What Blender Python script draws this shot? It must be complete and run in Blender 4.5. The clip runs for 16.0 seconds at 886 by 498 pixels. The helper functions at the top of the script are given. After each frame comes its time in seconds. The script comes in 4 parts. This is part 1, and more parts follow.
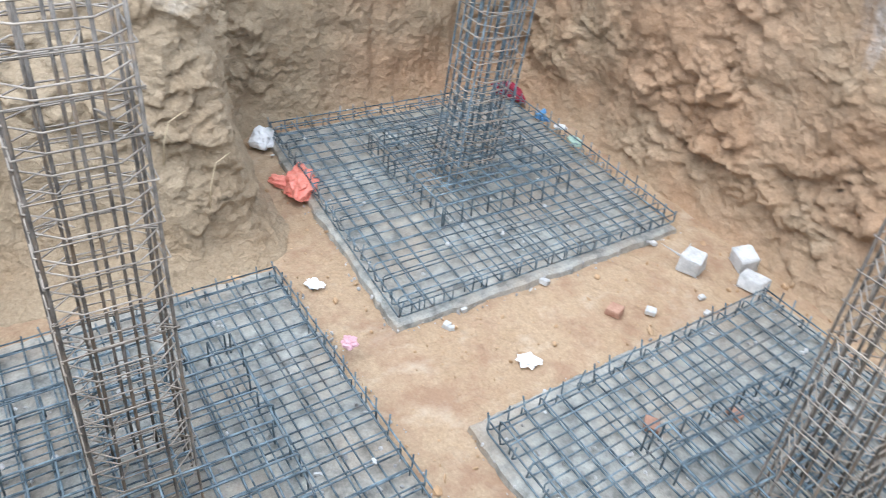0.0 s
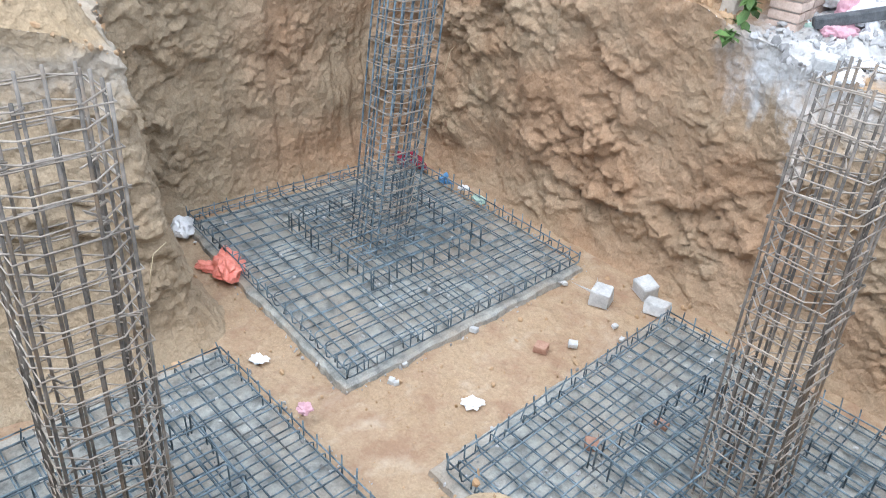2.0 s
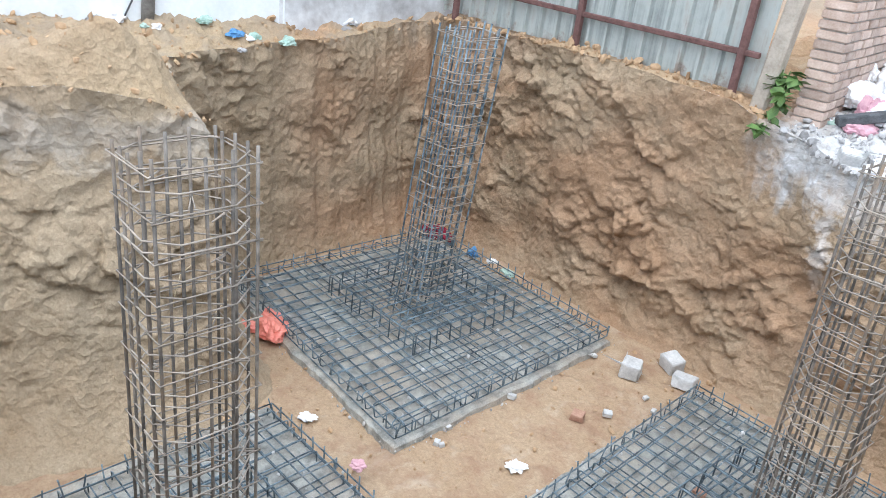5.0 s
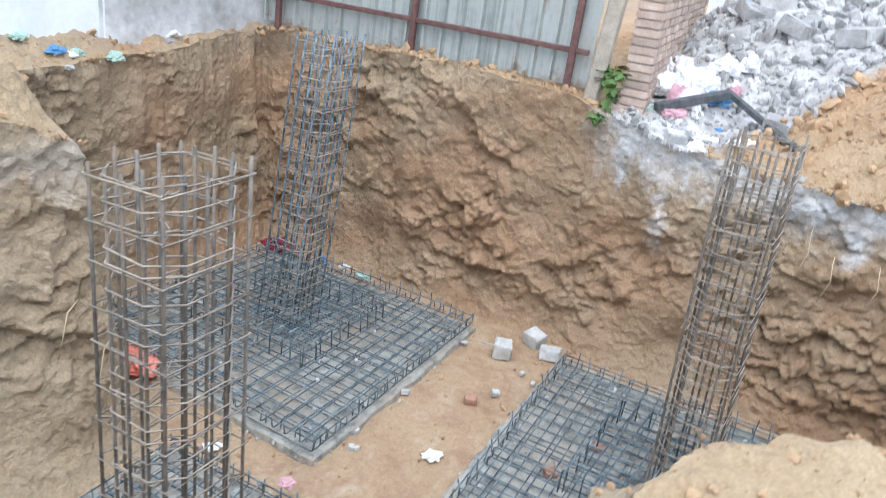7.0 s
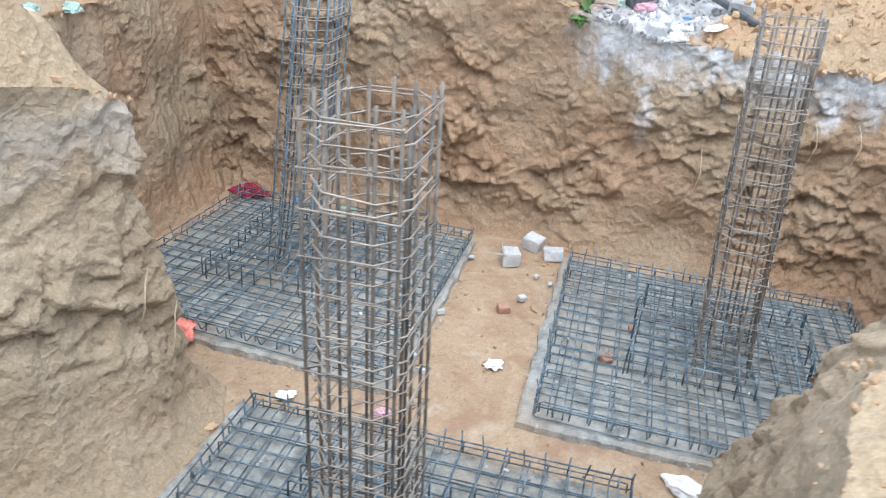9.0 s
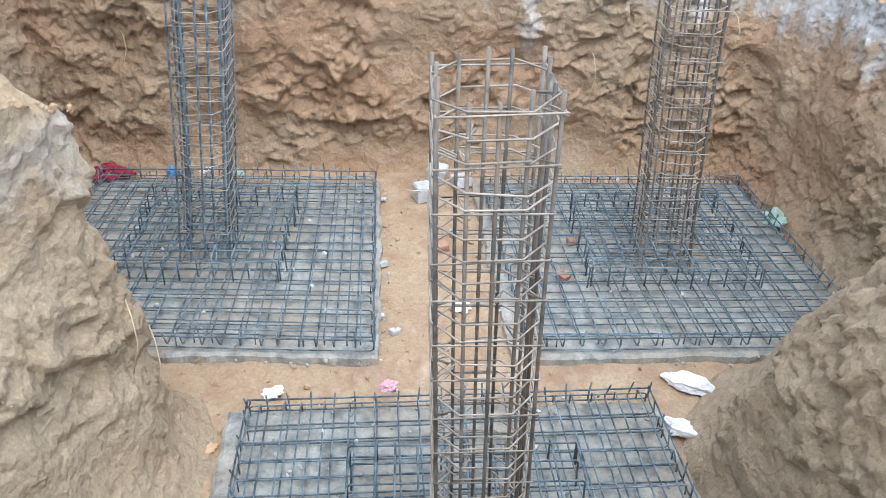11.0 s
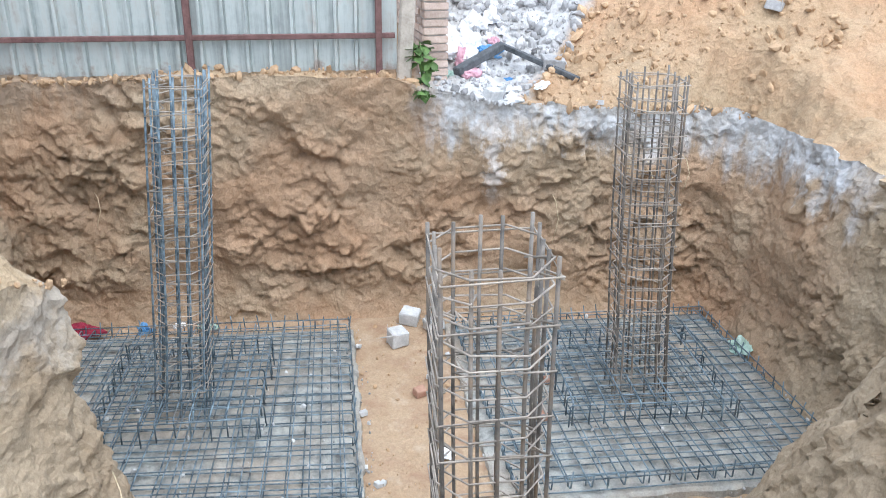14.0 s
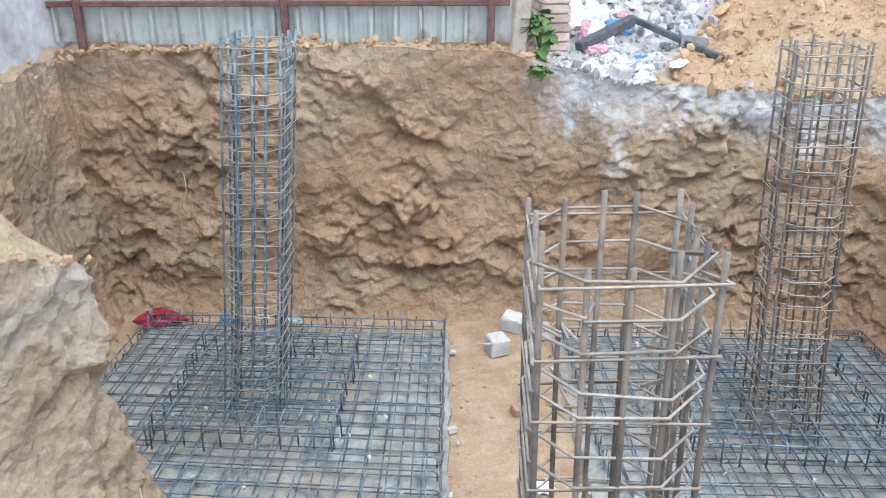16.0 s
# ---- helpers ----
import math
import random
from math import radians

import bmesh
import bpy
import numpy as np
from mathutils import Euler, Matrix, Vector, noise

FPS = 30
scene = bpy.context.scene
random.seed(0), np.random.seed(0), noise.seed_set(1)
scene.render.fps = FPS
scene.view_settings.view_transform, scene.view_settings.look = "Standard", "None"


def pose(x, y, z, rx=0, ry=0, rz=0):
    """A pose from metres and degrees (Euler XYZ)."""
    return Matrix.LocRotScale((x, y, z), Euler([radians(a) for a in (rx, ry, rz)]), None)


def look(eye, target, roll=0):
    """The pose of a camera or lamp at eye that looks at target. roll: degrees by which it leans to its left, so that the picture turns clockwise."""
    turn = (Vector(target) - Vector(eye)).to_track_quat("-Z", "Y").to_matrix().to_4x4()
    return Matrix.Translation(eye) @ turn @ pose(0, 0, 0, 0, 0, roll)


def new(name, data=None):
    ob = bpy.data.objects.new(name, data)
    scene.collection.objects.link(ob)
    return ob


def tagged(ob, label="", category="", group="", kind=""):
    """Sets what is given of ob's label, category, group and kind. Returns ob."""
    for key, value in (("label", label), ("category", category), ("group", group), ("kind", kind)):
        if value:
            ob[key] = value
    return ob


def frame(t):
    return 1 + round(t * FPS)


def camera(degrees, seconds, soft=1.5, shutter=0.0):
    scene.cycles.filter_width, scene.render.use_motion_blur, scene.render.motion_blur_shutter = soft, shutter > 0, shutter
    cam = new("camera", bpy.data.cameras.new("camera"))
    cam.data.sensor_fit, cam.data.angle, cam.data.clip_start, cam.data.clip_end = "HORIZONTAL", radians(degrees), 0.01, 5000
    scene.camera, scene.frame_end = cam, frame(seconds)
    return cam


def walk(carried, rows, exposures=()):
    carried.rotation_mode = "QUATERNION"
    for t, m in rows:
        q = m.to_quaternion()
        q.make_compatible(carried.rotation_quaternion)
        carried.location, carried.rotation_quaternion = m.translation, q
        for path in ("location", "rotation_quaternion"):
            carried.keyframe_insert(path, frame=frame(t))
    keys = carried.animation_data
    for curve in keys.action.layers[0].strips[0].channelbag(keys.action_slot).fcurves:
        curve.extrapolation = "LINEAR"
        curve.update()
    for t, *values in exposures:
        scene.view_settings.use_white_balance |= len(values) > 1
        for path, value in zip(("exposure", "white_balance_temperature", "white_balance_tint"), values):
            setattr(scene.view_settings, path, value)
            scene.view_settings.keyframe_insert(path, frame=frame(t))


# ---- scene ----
cam = camera(58.3, 16.0, 0.45, 0.35)
PATH = [
    (0, (3.262, -1.993, 3.44), (1.936, -1.076, 2.256), 5.1),
    (0.5, (3.313, -2.108, 3.473), (2.097, -1.055, 2.284), 3.9),
    (1, (3.331, -2.275, 3.536), (2.152, -1.149, 2.378), 3.8),
    (1.5, (3.345, -2.412, 3.581), (2.153, -1.239, 2.485), 3.6),
    (2, (3.388, -2.44, 3.603), (2.146, -1.254, 2.577), 3.4),
    (2.5, (3.408, -2.467, 3.635), (2.119, -1.271, 2.682), 3.9),
    (3, (3.43, -2.487, 3.662), (2.112, -1.269, 2.779), 4.5),
    (3.5, (3.402, -2.594, 3.652), (2.056, -1.37, 2.82), 5.0),
    (3.7, (3.386, -2.654, 3.641), (2.03, -1.44, 2.813), 5.4),
    (5.8, (3.203, -3.342, 3.636), (2.057, -1.928, 2.807), 8.2),
    (6, (3.177, -3.441, 3.655), (2.072, -1.944, 2.919), 9.8),
    (6.5, (2.882, -3.538, 3.651), (1.958, -1.868, 3.054), 11.7),
    (7, (2.619, -3.721, 3.528), (1.801, -2.062, 2.768), 7.3),
    (7.5, (2.281, -3.901, 3.453), (1.593, -2.2, 2.657), 6.4),
    (8, (2.007, -4.128, 3.434), (1.443, -2.37, 2.666), 6.0),
    (8.5, (1.747, -4.229, 3.415), (1.27, -2.474, 2.582), 5.1),
    (9, (1.438, -4.312, 3.404), (0.996, -2.582, 2.504), 3.6),
    (9.2, (1.276, -4.293, 3.375), (0.852, -2.574, 2.443), 2.7),
    (11.3, (0.091, -4.094, 3.513), (0.253, -2.423, 2.427), 1.2),
    (11.5, (0.08, -4.086, 3.519), (0.247, -2.417, 2.43), 1.0),
    (12, (0.077, -4.087, 3.539), (0.249, -2.413, 2.457), 0.4),
    (12.5, (0.056, -4.095, 3.581), (0.237, -2.401, 2.533), 0.2),
    (13, (0.011, -4.086, 3.606), (0.21, -2.353, 2.627), 0.4),
    (13.5, (0.01, -4.063, 3.606), (0.227, -2.281, 2.724), 0.4),
    (14, (-0.011, -4.147, 3.641), (0.234, -2.324, 2.856), 0.3),
    (14.5, (0.090, -3.600, 3.396), (0.344, -1.569, 2.589), 0.4),
    (15, (0.106, -3.438, 3.302), (0.275, -1.385, 2.530), 0.3),
    (15.5, (0.108, -3.403, 3.318), (0.151, -1.364, 2.495), -0.0),
    (16, (0.108, -3.423, 3.281), (0.067, -1.398, 2.422), -0.4),
]
walk(cam, [(t, look(eye, target, roll)) for t, eye, target, roll in PATH], ((0, 1.20, 5750, 8), (2, 1.07, 5750, 8), (3.5, 0.92, 5850, 8), (5.6, 1.0, 5850, 8), (6.0, 1.08, 5850, 8), (6.5, 0.82, 5850, 8), (7.5, 0.98, 5750, 8), (8.3, 1.0, 5750, 8), (9.2, 1.03, 5750, 8), (12.5, 1.12, 5750, 8), (14, 1.06, 5750, 8), (15, 1.02, 5750, 8), (16, 1.02, 5750, 8)))

# ---- world and light: a bright overcast sky ----
world = bpy.data.worlds.new("sky")
scene.world = world
world.use_nodes = True
wn = world.node_tree
sky = wn.nodes.new("ShaderNodeTexSky")
sky.sky_type, sky.sun_disc = "NISHITA", False
sky.sun_elevation, sky.sun_rotation = radians(63), radians(162)
sky.air_density, sky.dust_density, sky.ozone_density = 1.0, 4.0, 1.0
soften = wn.nodes.new("ShaderNodeMixRGB")
soften.inputs[0].default_value = 0.75
soften.inputs[2].default_value = (7.0, 7.2, 7.6, 1)
wn.links.new(sky.outputs[0], soften.inputs[1])
wn.links.new(soften.outputs[0], wn.nodes["Background"].inputs[0])
wn.nodes["Background"].inputs[1].default_value = 0.15
sun = new("sun", bpy.data.lights.new("sun", "SUN"))
sun.data.energy, sun.data.angle, sun.data.color = 0.9, radians(55), (1.0, 0.96, 0.9)
sun.matrix_world = look((0, 0, 20), (-3.0, 5.4, 7.0))


# ---- materials ----
def material(name, rough=0.9, metal=0.0):
    m = bpy.data.materials.new(name)
    m.use_nodes = True
    b = m.node_tree.nodes["Principled BSDF"]
    b.inputs["Roughness"].default_value, b.inputs["Metallic"].default_value = rough, metal
    return m, m.node_tree, b


def node(nt, kind, **values):
    n = nt.nodes.new(kind)
    for k, v in values.items():
        n.inputs[k].default_value = v
    return n


def place(nt, scale=(1, 1, 1)):
    """World-sized coordinates, stretched by scale."""
    g = nt.nodes.new("ShaderNodeNewGeometry")
    s = nt.nodes.new("ShaderNodeMapping")
    s.inputs["Scale"].default_value = scale
    nt.links.new(g.outputs["Position"], s.inputs["Vector"])
    return s.outputs[0]


def noise_of(nt, at, scale, detail=6.0, rough=0.6):
    n = node(nt, "ShaderNodeTexNoise", Scale=scale, Detail=detail, Roughness=rough)
    nt.links.new(at, n.inputs["Vector"])
    return n.outputs["Fac"]


def ramp(nt, fac, stops):
    r = nt.nodes.new("ShaderNodeValToRGB")
    e = r.color_ramp.elements
    while len(e) < len(stops):
        e.new(0.5)
    for k, (p, c) in enumerate(stops):
        e[k].position, e[k].color = p, (*c, 1) if len(c) == 3 else c
    nt.links.new(fac, r.inputs[0])
    return r.outputs[0]


def mix(nt, fac, a, b, mode="MIX"):
    m = nt.nodes.new("ShaderNodeMixRGB")
    m.blend_type = mode
    for k, v in enumerate((fac, a, b)):
        if isinstance(v, (int, float)):
            m.inputs[k].default_value = v if k == 0 else (v, v, v, 1)
        elif isinstance(v, tuple):
            m.inputs[k].default_value = (*v, 1)
        else:
            nt.links.new(v, m.inputs[k])
    return m.outputs[0]


def maths(nt, op, a, b=0.0):
    m = nt.nodes.new("ShaderNodeMath")
    m.operation = op
    for k, v in enumerate((a, b)):
        if isinstance(v, (int, float)):
            m.inputs[k].default_value = v
        else:
            nt.links.new(v, m.inputs[k])
    return m.outputs[0]


def bump(nt, b, height, strength=0.5, distance=0.02):
    n = node(nt, "ShaderNodeBump", Strength=strength, Distance=distance)
    nt.links.new(height, n.inputs["Height"])
    nt.links.new(n.outputs[0], b.inputs["Normal"])


def simple(name, dark, light, scale=12.0, rough=0.85, metal=0.0, relief=0.3, distance=0.01, lone=0.0):
    """A surface that wanders between two colours at two scales; lone: how far single pieces differ."""
    m, nt, b = material(name, rough, metal)
    at = place(nt)
    n1, n2 = noise_of(nt, at, scale), noise_of(nt, at, scale * 7)
    f = maths(nt, "ADD", maths(nt, "MULTIPLY", n1, 0.65), maths(nt, "MULTIPLY", n2, 0.35))
    c = ramp(nt, f, [(0.36, dark), (0.64, light)])
    if lone:
        o = nt.nodes.new("ShaderNodeObjectInfo")
        g = nt.nodes.new("ShaderNodeNewGeometry")
        r = maths(nt, "FRACT", maths(nt, "ADD", o.outputs["Random"], g.outputs["Random Per Island"]))
        k = maths(nt, "ADD", maths(nt, "MULTIPLY", r, 2 * lone), 1 - lone)
        v = nt.nodes.new("ShaderNodeHueSaturation")
        nt.links.new(c, v.inputs["Color"])
        nt.links.new(k, v.inputs["Value"])
        c = v.outputs[0]
    nt.links.new(c, b.inputs["Base Color"])
    bump(nt, b, f, relief, distance)
    return m


def soil_material(name, tint=(1, 1, 1), layers=False, heap=False, patches=False):
    m, nt, b = material(name, 0.95)
    at = place(nt)
    big, mid, fine = noise_of(nt, at, 1.1, 4), noise_of(nt, at, 6.0, 8, 0.65), noise_of(nt, at, 55.0, 6, 0.7)
    c = ramp(nt, big, [(0.33, (0.43 * tint[0], 0.30 * tint[1], 0.185 * tint[2])), (0.66, (0.53 * tint[0], 0.405 * tint[1], 0.275 * tint[2]))])
    c = mix(nt, ramp(nt, mid, [(0.3, (0, 0, 0)), (0.72, (1, 1, 1))]), c, mix(nt, 0.5, c, (0.60 * tint[0], 0.48 * tint[1], 0.35 * tint[2])))
    c = mix(nt, 0.6, c, ramp(nt, fine, [(0.28, (0.52, 0.49, 0.45)), (0.62, (1.06, 1.05, 1.03))]), "MULTIPLY")
    c = mix(nt, 0.3, c, ramp(nt, noise_of(nt, at, 170.0, 3, 0.6), [(0.32, (0.6, 0.57, 0.53)), (0.62, (1.1, 1.09, 1.07))]), "MULTIPLY")
    if patches:
        wet = ramp(nt, noise_of(nt, at, 2.3, 7, 0.72), [(0.47, (0, 0, 0)), (0.62, (1, 1, 1))])
        c = mix(nt, maths(nt, "MULTIPLY", wet, 0.7), c, (0.29, 0.175, 0.11))
        dry = ramp(nt, noise_of(nt, place(nt, (1.3, 0.8, 1)), 3.1, 7, 0.7), [(0.54, (0, 0, 0)), (0.7, (1, 1, 1))])
        c = mix(nt, maths(nt, "MULTIPLY", dry, 0.45), c, (0.55, 0.47, 0.37))
    if layers:
        # ash and lime tipped over the upper edge to the east, with runs down the face
        sep = nt.nodes.new("ShaderNodeSeparateXYZ")
        nt.links.new(at, sep.inputs[0])
        run = noise_of(nt, place(nt, (5.5, 5.5, 0.5)), 1.0, 5, 0.6)
        wob = noise_of(nt, at, 3.0, 6, 0.7)
        z = maths(nt, "ADD", sep.outputs["Z"], maths(nt, "MULTIPLY", sep.outputs["X"], 0.10))
        z = maths(nt, "ADD", z, maths(nt, "MULTIPLY", maths(nt, "SUBTRACT", run, 0.5), 1.3))
        z = maths(nt, "ADD", z, maths(nt, "MULTIPLY", maths(nt, "SUBTRACT", wob, 0.5), 0.5))
        lime = ramp(nt, maths(nt, "SUBTRACT", z, 1.2), [(0.60, (0, 0, 0)), (0.95, (1, 1, 1))])
        east = ramp(nt, maths(nt, "ADD", maths(nt, "MULTIPLY", sep.outputs["X"], 0.5), maths(nt, "MULTIPLY", wob, 0.25)), [(0.42, (0, 0, 0)), (0.62, (1, 1, 1))])
        north = ramp(nt, maths(nt, "ADD", maths(nt, "MULTIPLY", sep.outputs["Y"], 0.3), maths(nt, "MULTIPLY", wob, 0.2)), [(0.3, (0, 0, 0)), (0.5, (1, 1, 1))])
        east = mix(nt, 1.0, east, north, "MULTIPLY")
        if heap:
            past = ramp(nt, maths(nt, "ADD", maths(nt, "MULTIPLY", maths(nt, "ADD", maths(nt, "SUBTRACT", sep.outputs["X"], maths(nt, "MULTIPLY", sep.outputs["Y"], 0.75)), 1.75), 0.4), maths(nt, "MULTIPLY", wob, 0.3)), [(0.60, (1, 1, 1)), (0.68, (0, 0, 0))])
            east = mix(nt, 1.0, east, past, "MULTIPLY")
        off = maths(nt, "ABSOLUTE", maths(nt, "SUBTRACT", sep.outputs["X"], 1.38))
        line = maths(nt, "ADD", maths(nt, "SUBTRACT", 0.85, maths(nt, "MULTIPLY", off, 4.0)), maths(nt, "MULTIPLY", maths(nt, "SUBTRACT", mid, 0.5), 2.2))
        line = maths(nt, "MULTIPLY", ramp(nt, line, [(0.45, (0, 0, 0)), (0.8, (1, 1, 1))]), ramp(nt, maths(nt, "SUBTRACT", sep.outputs["Z"], 0.5), [(0.5, (0, 0, 0)), (0.9, (1, 1, 1))]))
        # redder clay shows in wide patches of the northern cut
        clay = ramp(nt, noise_of(nt, place(nt, (0.7, 0.7, 1.0)), 0.9, 5, 0.6), [(0.38, (0.15, 0.15, 0.15)), (0.58, (1, 1, 1))])
        c = mix(nt, maths(nt, "MULTIPLY", mix(nt, 1.0, clay, north, "MULTIPLY"), 0.9), c, mix(nt, 1.0, c, (1.04, 0.86, 0.78), "MULTIPLY"))
        c = mix(nt, mix(nt, 1.0, maths(nt, "MULTIPLY", line, 0.8), north, "MULTIPLY"), c, (0.66, 0.62, 0.58))
        grey = ramp(nt, mid, [(0.35, (0.38, 0.365, 0.34)), (0.65, (0.66, 0.67, 0.68))])
        c = mix(nt, mix(nt, 1.0, lime, east, "MULTIPLY"), c, grey)
        # pale ash layer near the top of the western spur
        spur = mix(nt, 1.0, ramp(nt, maths(nt, "MULTIPLY", sep.outputs["X"], -1.0), [(0.75, (0, 0, 0)), (0.9, (1, 1, 1))]), ramp(nt, maths(nt, "ADD", sep.outputs["Y"], 1.0), [(0.6, (1, 1, 1)), (0.85, (0, 0, 0))]), "MULTIPLY")
        zz = maths(nt, "ADD", sep.outputs["Z"], maths(nt, "MULTIPLY", maths(nt, "SUBTRACT", wob, 0.5), 0.7))
        ash = ramp(nt, maths(nt, "SUBTRACT", zz, 1.4), [(0.38, (0, 0, 0)), (0.55, (1, 1, 1)), (0.70, (1, 1, 1)), (0.80, (0, 0, 0))])
        c = mix(nt, maths(nt, "MULTIPLY", mix(nt, 1.0, spur, ash, "MULTIPLY"), 0.35), c, ramp(nt, mid, [(0.35, (0.36, 0.34, 0.31)), (0.6, (0.60, 0.59, 0.56))]))
        # a dark band of fill right under the western turf
        band = ramp(nt, maths(nt, "SUBTRACT", z, 1.22), [(0.55, (0, 0, 0)), (0.8, (1, 1, 1))])
        west = ramp(nt, maths(nt, "MULTIPLY", sep.outputs["X"], -0.4), [(0.55, (0, 0, 0)), (0.9, (1, 1, 1))])
        c = mix(nt, maths(nt, "MULTIPLY", mix(nt, 1.0, band, west, "MULTIPLY"), 0.55), c, (0.30, 0.25, 0.19))
    nt.links.new(c, b.inputs["Base Color"])
    h = maths(nt, "ADD", maths(nt, "MULTIPLY", mid, 0.5), maths(nt, "MULTIPLY", fine, 0.2))
    warp = nt.nodes.new("ShaderNodeVectorMath")
    warp.operation = "MULTIPLY_ADD"
    wn3 = node(nt, "ShaderNodeTexNoise", Scale=7.0, Detail=4.0)
    nt.links.new(at, wn3.inputs["Vector"])
    nt.links.new(wn3.outputs["Color"], warp.inputs[0])
    warp.inputs[1].default_value = (0.12, 0.12, 0.12)
    nt.links.new(at, warp.inputs[2])
    for scale, weight in ((13.0, 0.60), (34.0, 0.14)):
        flake = node(nt, "ShaderNodeTexVoronoi", Scale=scale)
        nt.links.new(warp.outputs[0], flake.inputs["Vector"])
        step = nt.nodes.new("ShaderNodeSeparateColor")
        nt.links.new(flake.outputs["Color"], step.inputs[0])
        h = maths(nt, "ADD", h, maths(nt, "MULTIPLY", maths(nt, "ADD", step.outputs[0], flake.outputs["Distance"]), weight))
    bump(nt, b, h, 0.65 if patches else 1.0, 0.032)
    return m


SOIL = soil_material("cut_earth", (0.84, 0.885, 0.90), layers=True)
FLOOR_SOIL = soil_material("trodden_sand", (0.89, 0.88, 0.86), patches=True)
TOPSOIL = soil_material("turned_topsoil", (0.90, 0.91, 0.86), layers=True, heap=True)


def concrete_material():
    m, nt, bs = material("lean_concrete", 0.9)
    at = place(nt)
    big, mid, fine = noise_of(nt, at, 1.6, 5), noise_of(nt, at, 9.0, 6), noise_of(nt, at, 70.0, 5, 0.7)
    c = ramp(nt, mid, [(0.34, (0.235, 0.24, 0.225)), (0.66, (0.56, 0.57, 0.53))])
    dust = ramp(nt, maths(nt, "ADD", maths(nt, "MULTIPLY", big, 0.7), maths(nt, "MULTIPLY", mid, 0.3)), [(0.46, (0, 0, 0)), (0.62, (1, 1, 1))])
    c = mix(nt, maths(nt, "MULTIPLY", dust, 0.7), c, (0.46, 0.375, 0.285))
    c = mix(nt, 0.6, c, ramp(nt, fine, [(0.3, (0.45, 0.45, 0.45)), (0.7, (1, 1, 1))]), "MULTIPLY")
    nt.links.new(c, bs.inputs["Base Color"])
    bump(nt, bs, maths(nt, "ADD", mid, fine), 0.6, 0.012)
    return m


CONCRETE = concrete_material()


def steel_material(name, dark, light, rust, share):
    """Ribbed bars: mill scale with rust, and the ribs as relief."""
    m, nt, bs = material(name, 0.6, 0.2)
    at = place(nt)
    n1, n2, n3 = noise_of(nt, at, 12), noise_of(nt, at, 4.0, 6, 0.7), noise_of(nt, at, 150.0, 3)
    c = ramp(nt, n1, [(0.36, dark), (0.64, light)])
    c = mix(nt, ramp(nt, n2, [(0.62 - share, (0, 0, 0)), (0.78 - share, (1, 1, 1))]), c, rust)
    o = nt.nodes.new("ShaderNodeObjectInfo")
    v = nt.nodes.new("ShaderNodeHueSaturation")
    nt.links.new(c, v.inputs["Color"])
    nt.links.new(maths(nt, "ADD", maths(nt, "MULTIPLY", o.outputs["Random"], 0.5), 0.75), v.inputs["Value"])
    nt.links.new(v.outputs[0], bs.inputs["Base Color"])
    bump(nt, bs, n3, 0.8, 0.004)
    return m


STEEL = steel_material("ribbed_steel", (0.04, 0.066, 0.086), (0.23, 0.305, 0.355), (0.20, 0.17, 0.14), 0.06)
RUSTED = steel_material("rusted_steel", (0.10, 0.092, 0.082), (0.25, 0.225, 0.195), (0.24, 0.175, 0.115), 0.12)
TIE = simple("tie_steel", (0.22, 0.195, 0.165), (0.46, 0.405, 0.34), 10, 0.6, 0.2, 0.3, 0.002, 0.2)
STONE = simple("white_marble", (0.38, 0.39, 0.39), (0.66, 0.66, 0.65), 8, 0.7, 0, 0.3, 0.01)
RUBBLE = simple("grey_rubble", (0.28, 0.275, 0.27), (0.52, 0.52, 0.52), 6, 0.9, 0, 0.5, 0.01, 0.3)
CLOD = simple("earth_clod", (0.34, 0.22, 0.12), (0.52, 0.37, 0.23), 9, 0.95, 0, 0.5, 0.01, 0.15)
BRICK = simple("fired_brick", (0.30, 0.15, 0.10), (0.46, 0.29, 0.21), 12, 0.9, 0, 0.4, 0.006, 0.2)
OLD_BRICK = simple("weathered_brick", (0.42, 0.31, 0.25), (0.62, 0.51, 0.44), 10, 0.9, 0, 0.4, 0.006, 0.2)
MORTAR = simple("mortar", (0.36, 0.33, 0.30), (0.50, 0.47, 0.43), 14, 0.95)


def sheet_material(name, dark, light):
    """Old sheet metal: runs of dirt down the ribs and rust along the foot."""
    m, nt, bs = material(name, 0.6, 0.15)
    at = place(nt)
    runs = noise_of(nt, place(nt, (9, 9, 0.5)), 1.0, 6, 0.7)
    spots = noise_of(nt, at, 5.0, 6, 0.7)
    c = ramp(nt, maths(nt, "ADD", maths(nt, "MULTIPLY", runs, 0.7), maths(nt, "MULTIPLY", spots, 0.3)), [(0.36, dark), (0.6, light)])
    brown = ramp(nt, maths(nt, "MULTIPLY", runs, maths(nt, "ADD", spots, 0.5)), [(0.52, (0, 0, 0)), (0.7, (1, 1, 1))])
    c = mix(nt, maths(nt, "MULTIPLY", brown, 0.6), c, (0.24, 0.19, 0.15))
    sep = nt.nodes.new("ShaderNodeSeparateXYZ")
    nt.links.new(at, sep.inputs[0])
    foot = maths(nt, "ADD", maths(nt, "SUBTRACT", 2.75, sep.outputs["Z"]), maths(nt, "MULTIPLY", maths(nt, "SUBTRACT", spots, 0.5), 0.9))
    c = mix(nt, maths(nt, "MULTIPLY", ramp(nt, foot, [(0.36, (0, 0, 0)), (0.5, (1, 1, 1))]), 0.7), c, (0.22, 0.16, 0.125))
    nt.links.new(c, bs.inputs["Base Color"])
    bump(nt, bs, spots, 0.3, 0.006)
    return m


